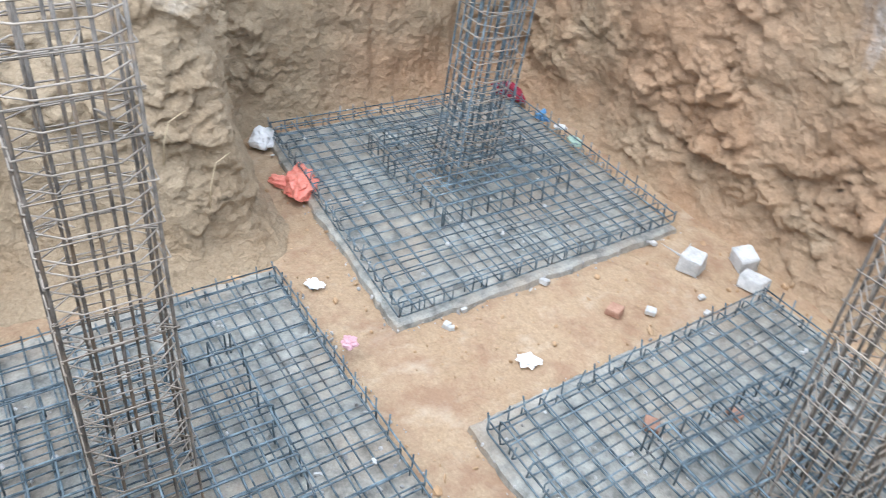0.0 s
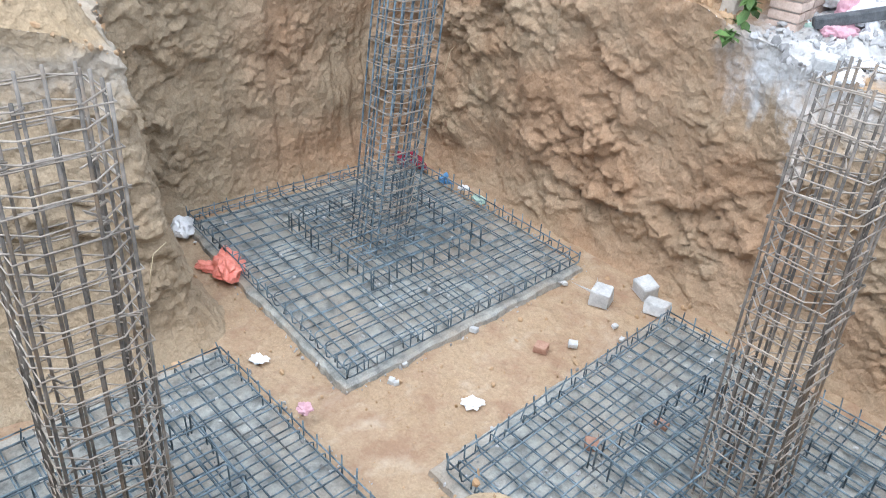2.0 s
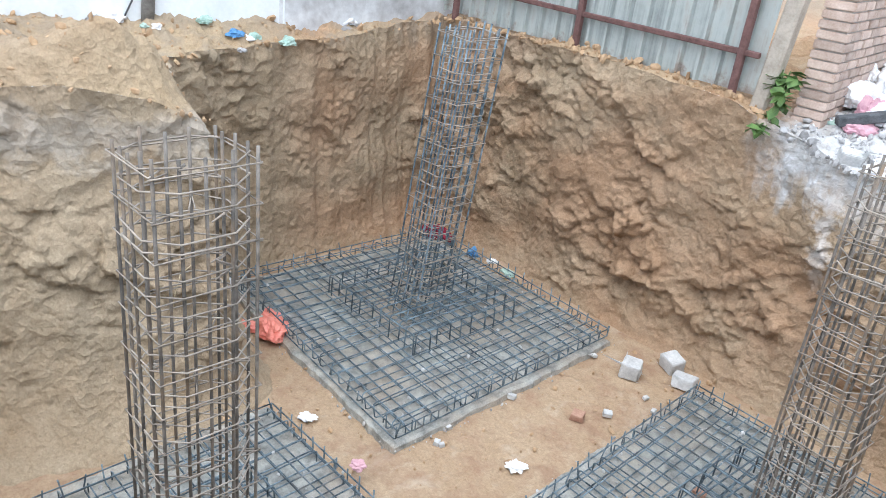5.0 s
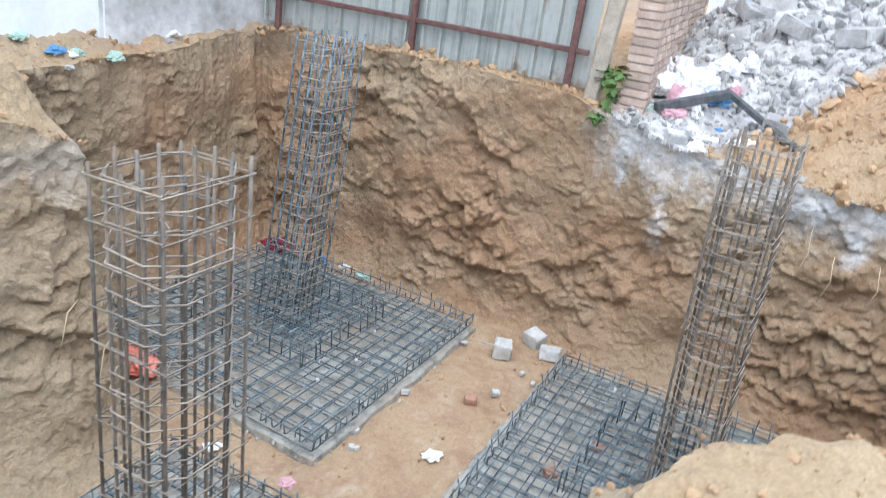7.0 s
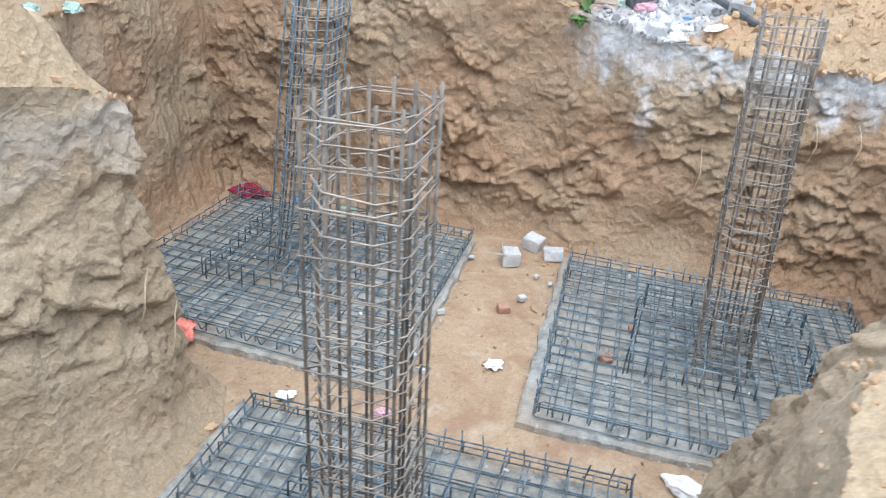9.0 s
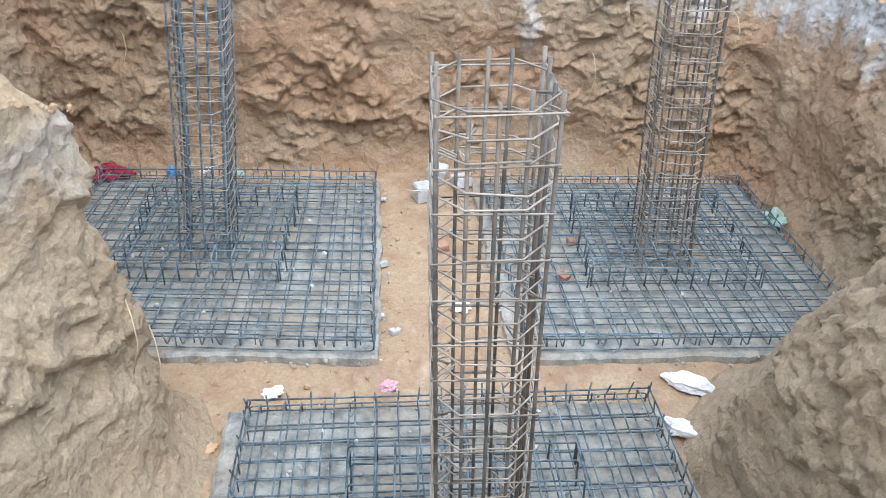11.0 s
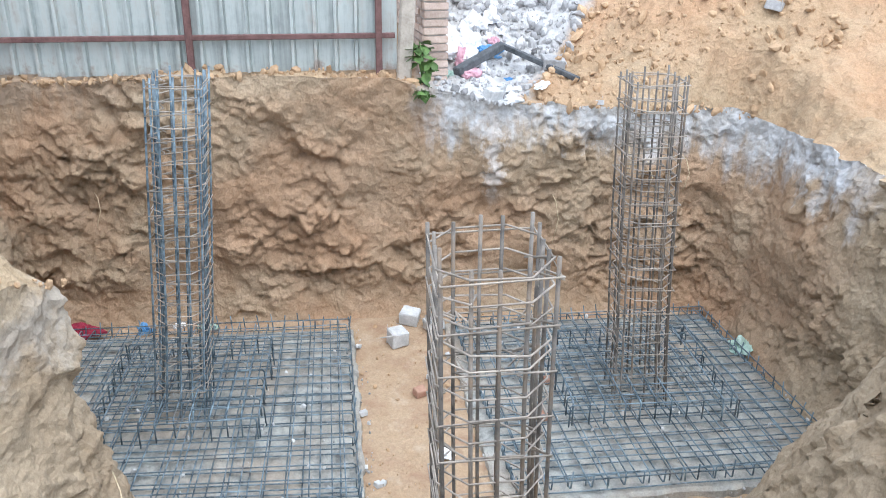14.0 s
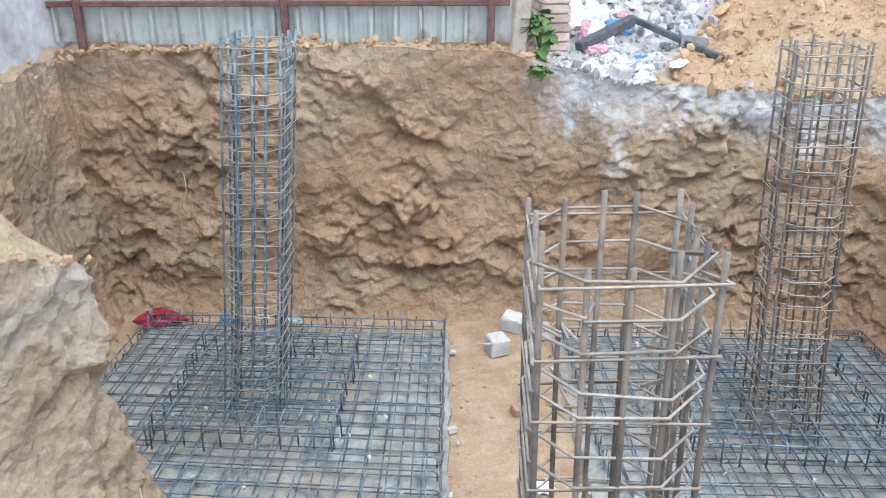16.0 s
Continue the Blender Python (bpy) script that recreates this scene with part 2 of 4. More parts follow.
SHEET = sheet_material("galvanised_sheet", (0.26, 0.29, 0.28), (0.55, 0.60, 0.58))
BLUE_SHEET = simple("blue_sheet", (0.36, 0.50, 0.58), (0.52, 0.66, 0.74), 2.0, 0.5, 0.2, 0.2, 0.004)
RED_IRON = simple("red_oxide_iron", (0.10, 0.052, 0.047), (0.22, 0.12, 0.11), 12, 0.7, 0.2)
POST = simple("weathered_concrete_post", (0.33, 0.29, 0.24), (0.52, 0.47, 0.40), 9, 0.9)
LIMEWASH = simple("limewash", (0.72, 0.77, 0.78), (0.86, 0.89, 0.90), 3, 0.9)
RENDER_GREY = simple("bare_cement_render", (0.34, 0.33, 0.33), (0.74, 0.76, 0.77), 1.6, 0.95)
WHITE_PLASTIC = simple("white_plastic", (0.70, 0.71, 0.72), (0.86, 0.87, 0.88), 9, 0.45)
RED_PLASTIC = simple("red_plastic", (0.74, 0.20, 0.15), (0.90, 0.36, 0.28), 9, 0.45)
MAROON = simple("maroon_cloth", (0.16, 0.01, 0.03), (0.34, 0.03, 0.06), 20, 0.9)
BLUE_PLASTIC = simple("blue_plastic", (0.05, 0.20, 0.45), (0.16, 0.36, 0.62), 12, 0.5)
GREEN_PLASTIC = simple("green_plastic", (0.25, 0.40, 0.34), (0.50, 0.62, 0.55), 12, 0.5)
PINK_PLASTIC = simple("pink_plastic", (0.50, 0.26, 0.32), (0.66, 0.42, 0.46), 12, 0.5)
TIMBER = simple("charred_timber", (0.04, 0.045, 0.05), (0.13, 0.14, 0.15), 14, 0.8)
BARK = simple("grey_bark", (0.14, 0.13, 0.12), (0.28, 0.27, 0.25), 20, 0.95)
LEAF = simple("green_leaf", (0.05, 0.11, 0.03), (0.14, 0.23, 0.06), 18, 0.6, 0, 0.2, 0.004, 0.25)
STRAW = simple("dry_root", (0.45, 0.36, 0.22), (0.62, 0.52, 0.36), 20, 0.9)


# ---- building helpers ----
def mesh_of(name, verts, faces, mat, smooth=False):
    me = bpy.data.meshes.new(name)
    me.from_pydata([tuple(v) for v in verts], [], faces)
    me.materials.append(mat)
    if smooth:
        me.polygons.foreach_set("use_smooth", [True] * len(me.polygons))
    me.update()
    return me


def part(name, me, parent, label=""):
    ob = new(name, me)
    ob.parent = parent
    return tagged(ob, label)


def thing(name, at, label, category, group="", kind=""):
    ob = new(name)
    ob.location = at
    ob.empty_display_size = 0.1
    return tagged(ob, label, category, group, kind)


def tube(points, radius, sides=6):
    """Vertices and faces of a round bar along a line of points."""
    pts = [Vector(p) for p in points]
    verts, faces = [], []
    for k, p in enumerate(pts):
        a = pts[k] - pts[k - 1] if k else pts[1] - pts[0]
        b = pts[k + 1] - pts[k] if k < len(pts) - 1 else a
        d = (a.normalized() + b.normalized()).normalized()
        u = d.orthogonal().normalized() if k == 0 else (u - d * u.dot(d)).normalized()
        w = d.cross(u)
        for s in range(sides):
            g = 2 * math.pi * s / sides
            verts.append(p + radius * (math.cos(g) * u + math.sin(g) * w))
        if k:
            o = (k - 1) * sides
            faces += [(o + s, o + (s + 1) % sides, o + sides + (s + 1) % sides, o + sides + s) for s in range(sides)]
    n = len(verts)
    faces += [tuple(range(sides))[::-1], tuple(range(n - sides, n))]
    return verts, faces


def bar(name, points, radius, mat, parent, sides=6):
    v, f = tube(points, radius, sides)
    return part(name, mesh_of(name, v, f, mat, True), parent)


def block_mesh(name, size, mat, bevel=0.01, jag=0.0, cuts=0, seed=0):
    bm = bmesh.new()
    bmesh.ops.create_cube(bm, size=1)
    bmesh.ops.scale(bm, vec=size, verts=bm.verts)
    if bevel:
        bmesh.ops.bevel(bm, geom=bm.edges[:], offset=bevel, segments=2, affect="EDGES")
    if cuts:
        bmesh.ops.subdivide_edges(bm, edges=bm.edges[:], cuts=cuts, use_grid_fill=True)
    if jag:
        for v in bm.verts:
            v.co += jag * noise.noise_vector(v.co * 9 + Vector((seed, 0, 0)))
    me = bpy.data.meshes.new(name)
    bm.to_mesh(me)
    bm.free()
    me.materials.append(mat)
    return me


def lerp(a, b, t):
    return a + (b - a) * t


# ---- the pit: one loop of base and top points round it ----
# each corner: base x, y, then top x, y, z
NORTH = [
    (-2.95, 2.92, -3.02, 2.88, 2.30), (-1.70, 2.92, -1.70, 2.80, 2.33), (-0.60, 2.86, -0.60, 2.76, 2.35),
    (0.40, 2.86, 0.40, 2.76, 2.30), (1.40, 2.80, 1.40, 2.76, 2.08), (2.40, 2.74, 2.50, 2.78, 1.99),
]
EAST = [(3.40, 2.60, 3.62, 2.74, 1.96), (3.58, 2.10, 3.86, 2.26, 1.88), (3.60, 0.95, 3.90, 1.00, 1.88), (3.58, 0.10, 3.92, 0.05, 1.95)]
SOUTH = [
    (3.05, -0.24, 3.60, -0.62, 2.04), (2.36, -0.30, 2.94, -1.06, 2.08), (2.00, -0.76, 2.50, -1.42, 2.14), (1.92, -1.30, 2.30, -1.96, 2.16),
    (1.90, -2.00, 2.08, -2.55, 2.18), (1.86, -3.15, 1.95, -3.10, 2.20), (0.45, -3.34, 0.40, -3.50, 2.12),
]
WEST = [
    (-1.75, -3.60, -2.60, -3.95, 2.10), (-1.24, -2.20, -2.05, -2.25, 2.20), (-1.06, -1.45, -1.58, -1.42, 2.32), (-1.02, -0.90, -1.33, -1.00, 2.22),
    (-1.12, -0.46, -1.32, -0.74, 2.06), (-1.52, -0.32, -1.76, -0.64, 2.05), (-2.20, -0.30, -2.30, -0.48, 2.06), (-2.85, -0.18, -2.85, -0.28, 2.10),
    (-2.95, 0.35, -2.97, 0.40, 2.14), (-2.94, 1.60, -3.00, 1.60, 2.17),
]
LOOP = NORTH + EAST + SOUTH + WEST


def along(loop, step):
    """Points at even steps round the closed loop, with the loop's index of each."""
    out = []
    for k, a in enumerate(loop):
        b = loop[(k + 1) % len(loop)]
        n = max(2, round(math.hypot(b[0] - a[0], b[1] - a[1]) / step), round(math.hypot(b[2] - a[2], b[3] - a[3]) / step))
        out += [(k + i / n, tuple(lerp(a[j], b[j], i / n) for j in range(5))) for i in range(n)]
    return out


RING = along(LOOP, 0.017)
# soften the corners
vals = np.array([v for _, v in RING])
for _ in range(11):
    vals = (np.roll(vals, 1, 0) + vals + np.roll(vals, -1, 0)) / 3
PLACE_ON = [k for k, _ in RING]


def crumble(p, rough=1.0, dug=0.0):
    """How far the cut face stands out or back at p: lumps that overhang at their lower edge, flakes, grit and spade marks."""
    q = Vector(p)
    lumps = noise.fractal(q * 1.4, 0.9, 2.0, 3) * 0.075
    bent = q + noise.noise_vector(q * 3.1) * 0.11 + noise.noise_vector(q * 11) * 0.025
    broken = min(1.25, max(0.06, 0.62 - 0.3 * dug + 1.5 * noise.fractal(q * 1.25 + Vector((9, 4, 2)), 0.9, 2, 3)))
    flakes = 0.0
    for scale, lean, step in ((2.5, 0.075, 0.070), (5.6, 0.050, 0.040), (12.0, 0.028, 0.022), (27.0, 0.013, 0.011)):
        w = bent * scale + Vector((scale, 0, 0))
        d, near = noise.voronoi(w)
        rim = min(1, (d[1] - d[0]) * 7)
        off, tip = w - near[0], noise.noise(near[0] * 5.1) * 2.6
        flakes += rim * (lean * (off.z + tip * (off.x + off.y)) + step * noise.noise(near[0] * 2.7))
    grit = noise.fractal(q * 30, 0.5, 2.1, 3) * 0.010
    spade = noise.noise(Vector((q.x * 6.5, q.y * 6.5, q.z * 0.35))) * 0.040 + noise.noise(Vector((q.x * 19, q.y * 19, q.z * 0.7))) * 0.012
    hollow = 0.16 * math.exp(-((q - Vector((1.31, 2.72, 1.04))).length / 0.075) ** 2) + 0.10 * math.exp(-((q - Vector((1.75, 2.72, 0.35))).length / 0.22) ** 2)
    return lumps + flakes * rough * broken + grit * rough + spade * (1.25 - broken) * (0.5 + dug) + hollow


WALL_ROWS = 128
mid = (vals[:, 0:2] + vals[:, 2:4]) / 2
run = np.roll(mid, -18, 0) - np.roll(mid, 18, 0)
outs = np.stack([-run[:, 1], run[:, 0]], 1)
for _ in range(40):
    outs = (np.roll(outs, 1, 0) + outs + np.roll(outs, -1, 0)) / 3
grid = []
for k, (bx, by, tx, ty, tz), (ox, oy) in zip(PLACE_ON, vals, outs):
    out = Vector((ox, oy, 0)).normalized()
    column = []
    sandy = 10.5 < k < 16 or 17 < k < 21
    for r in range(WALL_ROWS + 1):
        v = r / WALL_ROWS
        z = lerp(-0.12, tz, v)
        s = min(1, max(0, z / tz))
        s = s ** (0.85 if 9.5 < k < 12.6 else 1.9 if 12.6 <= k < 15 else 0.55 if 17.5 < k < 23 else 1.1)
        p = Vector((lerp(bx, tx, s), lerp(by, ty, s), z))
        foot = max(0, 1 - z / 0.35)
        a = crumble(p, 0.6 if 10.5 < k < 15 or 16.5 < k < 23 else 0.95, 0.7 if k > 23 else 0.35 if k > 17 else 0.1) * (1 - 0.6 * foot)
        p += out * (a - 0.02 - 0.10 * foot * foot)
        p.z += 0.03 * noise.noise(p * 5) * v
        column.append(p)
    grid.append(column)

SIDES = (("wall_north", 0, 6.0), ("wall_east", 6.0, 9.5), ("wall_south", 9.5, 17.0), ("wall_west", 17.0, 27.0))
for name, k0, k1 in SIDES:
    idx = [n for n, k in enumerate(PLACE_ON) if k0 <= k < k1]
    idx.append((idx[-1] + 1) % len(grid))
    verts = [p for n in idx for p in grid[n]]
    m = WALL_ROWS + 1
    faces = [(a * m + r, (a + 1) * m + r, (a + 1) * m + r + 1, a * m + r + 1) for a in range(len(idx) - 1) for r in range(WALL_ROWS)]
    tagged(new(name, mesh_of(name, verts, faces, SOIL, True)), "rough cut sandy earth wall of the excavated pit", "pit wall", kind="structure")

# pit floor
NX, NY = 190, 190
verts, faces = [], []
for j in range(NY + 1):
    for i in range(NX + 1):
        x, y = lerp(-3.4, 4.0, i / NX), lerp(-3.7, 3.3, j / NY)
        q = Vector((x, y, 0))
        verts.append((x, y, 0.02 * noise.fractal(q * 2.2, 0.9, 2, 3) + 0.008 * noise.fractal(q * 14, 0.9, 2, 3) - 0.01))
faces = [(j * (NX + 1) + i, j * (NX + 1) + i + 1, (j + 1) * (NX + 1) + i + 1, (j + 1) * (NX + 1) + i) for j in range(NY) for i in range(NX)]
tagged(new("floor", mesh_of("floor", verts, faces, FLOOR_SOIL, True)), "trodden damp sand floor of the pit", "pit floor", kind="structure")


# ground round the pit, one sheet to the horizon, with its heaps
def bell(x, y, cx, cy, rx, ry, h):
    return h * math.exp(-((x - cx) / rx) ** 2 - ((y - cy) / ry) ** 2)


def heaps(x, y):
    h = bell(x, y, 3.9, 3.9, 1.4, 1.0, 0.85) + bell(x, y, 5.5, 3.2, 1.6, 1.6, 1.0)
    h += bell(x, y, -3.65, 0.9, 0.5, 1.9, 0.24)
    h += bell(x, y, 2.2, 5.7, 2.0, 1.4, 1.15)
    h += bell(x, y, -1.62, -1.12, 0.46, 0.46, 0.42) + bell(x, y, -2.7, -2.1, 0.9, 0.9, 0.30)
    return h


def clump(p):
    d, near = noise.voronoi(p * Vector((4.5, 4.5, 0)) + noise.noise_vector(p * 5) * 0.3)
    return min(1, (d[1] - d[0]) * 5) * 0.05 * max(0, noise.noise(near[0] * 2.1))


OUT = [0.03 * n for n in range(20)] + [0.6 + 0.05 * n for n in range(40)] + [2.6 + 0.1 * n for n in range(16)] + [4.3, 4.7, 5.2, 6, 7, 9, 12, 17, 26, 45, 90, 260]
sel = list(range(0, len(grid), 2))
verts, faces = [], []
for n in sel:
    top = grid[n][-1]
    lip = vals[n][4]
    flat_top = Vector((vals[n][2], vals[n][3], lip))
    way = Vector((flat_top.x - 0.4, flat_top.y - 0.1, 0)).normalized()
    for r in OUT:
        p = flat_top.lerp(top, max(0, 1 - r / 0.5)) + way * r
        far = min(1, r / 3.5)
        flat = lerp(lerp(top.z, lip, min(1, r / 0.25)), 2.2 - 0.05 * max(-4, min(4, p.x)), far)
        z = flat + heaps(p.x, p.y) * min(1, r / 0.25)
        if 0 < r < 12:
            z += min(1, r / 0.1) * (0.06 * noise.fractal(p * 2.1, 0.8, 2, 5) + 0.045 * noise.fractal(p * 8, 0.6, 2, 4) + 0.05 * max(0, noise.noise(p * 5.5)) ** 2 + clump(p))
        verts.append((p.x, p.y, z))
m = len(OUT)
for a in range(len(sel)):
    b = (a + 1) % len(sel)
    faces += [(a * m + r, a * m + r + 1, b * m + r + 1, b * m + r) for r in range(m - 1)]
ground = tagged(new("ground", mesh_of("ground", verts, faces, TOPSOIL, True)), "uneven sandy ground with heaps of dug earth", "ground", kind="structure")


verts_xy = [v for v in verts if abs(v[0]) < 9 and -6 < v[1] < 10]


# ---- footings: lean concrete slab, bar mat, raised mat, column cage ----
def quad_point(q, u, v):
    """u from west to east, v from south to north, in the quad sw, se, ne, nw."""
    a = Vector(q[0]).lerp(Vector(q[1]), u)
    b = Vector(q[3]).lerp(Vector(q[2]), u)
    return a.lerp(b, v)


def footing(quad, label, seed, margin=0.03, slab=None):
    rnd = random.Random(seed)
    # slab
    n = 60
    top, c = [], sum((Vector(p) for p in quad), Vector((0, 0))) / 4
    rim = []
    edge = slab or quad
    for k in range(4):
        a, b = Vector(edge[k]), Vector(edge[(k + 1) % 4])
        rim += [a.lerp(b, i / n) for i in range(n)]
    verts, faces = [], []
    for p in rim:
        d = (p - c).normalized()
        e = margin + 0.02 * noise.noise(Vector((p.x * 5, p.y * 5, seed))) + 0.012 * noise.noise(Vector((p.x * 30, p.y * 30, seed)))
        for off, z in ((e + 0.01, -0.05), (e, 0.035), (e - 0.02, 0.05), (-0.05, 0.052)):
            verts.append((p.x + d.x * off * 1.4, p.y + d.y * off * 1.4, z))
    m = len(rim)
    for a in range(m):
        b = (a + 1) % m
        faces += [(a * 4 + r, b * 4 + r, b * 4 + r + 1, a * 4 + r + 1) for r in range(3)]
    faces.append([a * 4 + 3 for a in range(m)])
    tagged(new("concrete_slab", mesh_of("concrete_slab", verts, faces, CONCRETE)), "grey lean concrete blinding slab on the sand", "concrete slab", "blinding slabs")
    # mat of bars with upturned ends
    mat = thing("rebar_mat", (c.x, c.y, 0.05), label, "rebar mat", "footing mats")
    o = Vector((c.x, c.y, 0.05))
    sizes = ((Vector(quad[1]) - Vector(quad[0])).length, (Vector(quad[3]) - Vector(quad[0])).length)
    for axis in (0, 1):
        count = max(2, round(sizes[1 - axis] / 0.128))
        for i in range(count + 1):
            w = i / count + rnd.uniform(-0.006, 0.006)
            w = min(1, max(0, w))
            e0, e1 = rnd.uniform(-0.02, 0.02), rnd.uniform(-0.02, 0.02)
            f = (lambda s: quad_point(quad, s, w)) if axis == 0 else (lambda s: quad_point(quad, w, s))
            z = 0.092 if axis else 0.078
            h0, h1 = rnd.uniform(0.09, 0.15), rnd.uniform(0.09, 0.15)
            pts = [Vector((*f(0.0), z + h0)) + Vector((e0, e0, 0)), Vector((*f(0.0), z + 0.015)), Vector((*f(0.008), z))]
            pts += [Vector((*f(s / 6), z + rnd.uniform(-0.004, 0.004))) for s in range(1, 6)]
            pts += [Vector((*f(0.992), z)), Vector((*f(1.0), z + 0.015)), Vector((*f(1.0), z + h1)) + Vector((e1, -e1, 0))]
            bar("bottom_bar", [p - o for p in pts], 0.0055, STEEL, mat)
    # upper layer
    for axis in (0, 1):
        count = max(2, round(sizes[1 - axis] / 0.14))
        for i in range(count):
            w = (i + 0.5) / count + rnd.uniform(-0.012, 0.012)
            skew = rnd.uniform(-0.008, 0.008)
            f = (lambda s: quad_point(quad, s, w + skew * (s - 0.5))) if axis == 0 else (lambda s: quad_point(quad, w + skew * (s - 0.5), s))
            z = 0.168 if axis else 0.156
            a0, a1 = rnd.uniform(0.0, 0.015), rnd.uniform(0.985, 1.0)
            pts = [Vector((*f(a0), z - rnd.uniform(0.06, 0.09))), Vector((*f(a0), z - 0.01))]
            pts += [Vector((*f(s), z + rnd.uniform(-0.006, 0.006))) for s in (a0 + 0.008, 0.2, 0.4, 0.6, 0.8, a1 - 0.008)]
            pts += [Vector((*f(a1), z - 0.01)), Vector((*f(a1), z - rnd.uniform(0.06, 0.09)))]
            bar("top_bar", [p - o for p in pts], 0.005, STEEL, mat)
    # bar that ties the upturned ends
    pts = [Vector((*quad_point(quad, u, v), 0.165)) - o for u, v in ((0, 0), (1, 0), (1, 1), (0, 1), (0, 0))]
    for a, b in zip(pts, pts[1:]):
        bar("edge_bar", [a, a.lerp(b, 0.5) + Vector((0, 0, rnd.uniform(-0.01, 0.01))), b], 0.0055, STEEL, mat)
    return mat


def raised_mat(centre, half, z, turn, label, seed, drop=0.2):
    rnd = random.Random(seed)
    o = Vector((centre[0], centre[1], 0.05))
    mat = thing("raised_rebar_mat", o, label, "rebar mat", "raised mats")
    c, s = math.cos(turn), math.sin(turn)
    for axis in (0, 1):
        n = round(2 * half[1 - axis] / 0.122)
        for i in range(n + 1):
            w = lerp(-half[1 - axis], half[1 - axis], i / n) + rnd.uniform(-0.012, 0.012)
            h = half[axis] + rnd.uniform(-0.03, 0.03)
            zz = z - 0.05 + (0.012 if axis else 0) + rnd.uniform(-0.006, 0.006)
            line = [(-h - 0.005, w, zz - drop + rnd.uniform(0, 0.05)), (-h, w, zz - 0.015), (-h + 0.015, w, zz), (0, w, zz + rnd.uniform(-0.006, 0.006)), (h - 0.015, w, zz), (h, w, zz - 0.015), (h + 0.005, w, zz - drop + rnd.uniform(0, 0.05))]
            if axis:
                line = [(y, x, q) for x, y, q in line]
            bar("raised_bar", [(x * c - y * s, x * s + y * c, q) for x, y, q in line], 0.0062, STEEL, mat)
    return mat


def cage(base, top, size, turn, label, mat_bar, seed, count=5, spacing=0.172):
    """A column cage: five bars a side, square ties on the corners and eight-sided ties between, with bent tails."""
    rnd = random.Random(seed)
    b, t = Vector(base), Vector(top)
    ob = thing("column_cage", b, label, "column reinforcement", "column cages")
    axis = t - b
    up = axis.normalized()
    hx, hy = size[0] / 2, size[1] / 2
    c, s = math.cos(turn), math.sin(turn)

    def at(x, y, h):
        sway = 0.012 * math.sin(h * 1.3 + seed)
        return Vector((x * c - y * s + sway, x * s + y * c - sway, 0)) + up * h

    length = axis.length
    steps = [lerp(-1, 1, i / (count - 1)) for i in range(count)]
    spots = [(hx * q, y) for q in steps for y in (-hy, hy)] + [(x, hy * q) for q in steps[1:-1] for x in (-hx, hx)]
    for x, y in spots:
        x, y = x + rnd.uniform(-0.009, 0.009), y + rnd.uniform(-0.009, 0.009)
        end = length + rnd.uniform(0.015, 0.07)
        dx, dy = rnd.uniform(-0.007, 0.007), rnd.uniform(-0.007, 0.007)
        pts = [at(x, y, -0.02)] + [at(x + dx * math.sin(q * 3.1), y + dy * math.sin(q * 3.1), end * q) for q in (0.2, 0.4, 0.6, 0.8, 1.0)]
        foot = (at(x, y, 0) - at(0, 0, 0)).normalized() * 0.16
        bar("upright_bar", [pts[0] + foot, pts[0] + foot * 0.1] + pts[1:], 0.0078, mat_bar, ob, 7)
    gx, gy = hx + 0.012, hy + 0.012
    ix, iy = gx * 0.5, gy * 0.5
    corners = [(-gx, -gy), (gx, -gy), (gx, gy), (-gx, gy)]
    eight = [(-ix, -gy), (ix, -gy), (gx, -iy), (gx, iy), (ix, gy), (-ix, gy), (-gx, iy), (-gx, -iy)]

    def tie(name, ring, h, tilt):
        k = rnd.randrange(len(ring))
        ring = ring[k:] + ring[:k]
        shift = rnd.uniform(-0.005, 0.005)
        pts = [at(x + shift, y - shift, h + tilt * (x / gx) + rnd.uniform(-0.004, 0.004)) for x, y in ring]
        x, y = ring[0]
        tails = [at(x * 0.62 + rnd.uniform(-0.02, 0.02), y * 0.62 + rnd.uniform(-0.02, 0.02), h + rnd.uniform(-0.03, 0.02)) for _ in range(2)]
        bar(name, [tails[0], *pts, pts[0] + up * 0.009, tails[1]], 0.0042, TIE, ob, 5)

    h = length - 0.01
    while h > 0.09:
        tilt = rnd.uniform(-0.010, 0.010)
        tie("octagon_tie", eight, h + rnd.uniform(0.008, 0.022), tilt)
        tie("square_tie", corners, h, tilt)
        low = h - spacing * rnd.uniform(0.44, 0.58)
        if low > 0.09:
            tie("octagon_tie", eight, low, rnd.uniform(-0.012, 0.012))
        h -= spacing * rnd.uniform(0.92, 1.08)
    return ob


QUAD_A = ((-2.62, 0.15), (0.01, -0.03), (0.0, 2.40), (-2.47, 2.50))
QUAD_B = ((-0.72, -3.02), (1.76, -3.05), (1.71, -0.545), (-0.73, -0.56))
QUAD_C = ((1.035, -0.055), (3.42, -0.10), (3.34, 2.25), (0.96, 2.30))
footing(QUAD_A, "square mat of blue-grey ribbed steel bars on a concrete slab", 1)
footing(QUAD_B, "square mat of grey steel bars with bent-up ends", 2, 0.02, ((-0.84, -3.05), (1.80, -3.05), (1.76, -0.56), (-0.84, -0.54)))
footing(QUAD_C, "square mat of steel bars strewn with concrete crumbs", 3, 0.02, ((0.95, -0.08), (3.44, -0.12), (3.36, 2.28), (0.91, 2.42)))
raised_mat((-1.26, 1.30), (0.60, 0.57), 0.31, -0.02, "raised blue-grey bar mat round the column foot", 4)
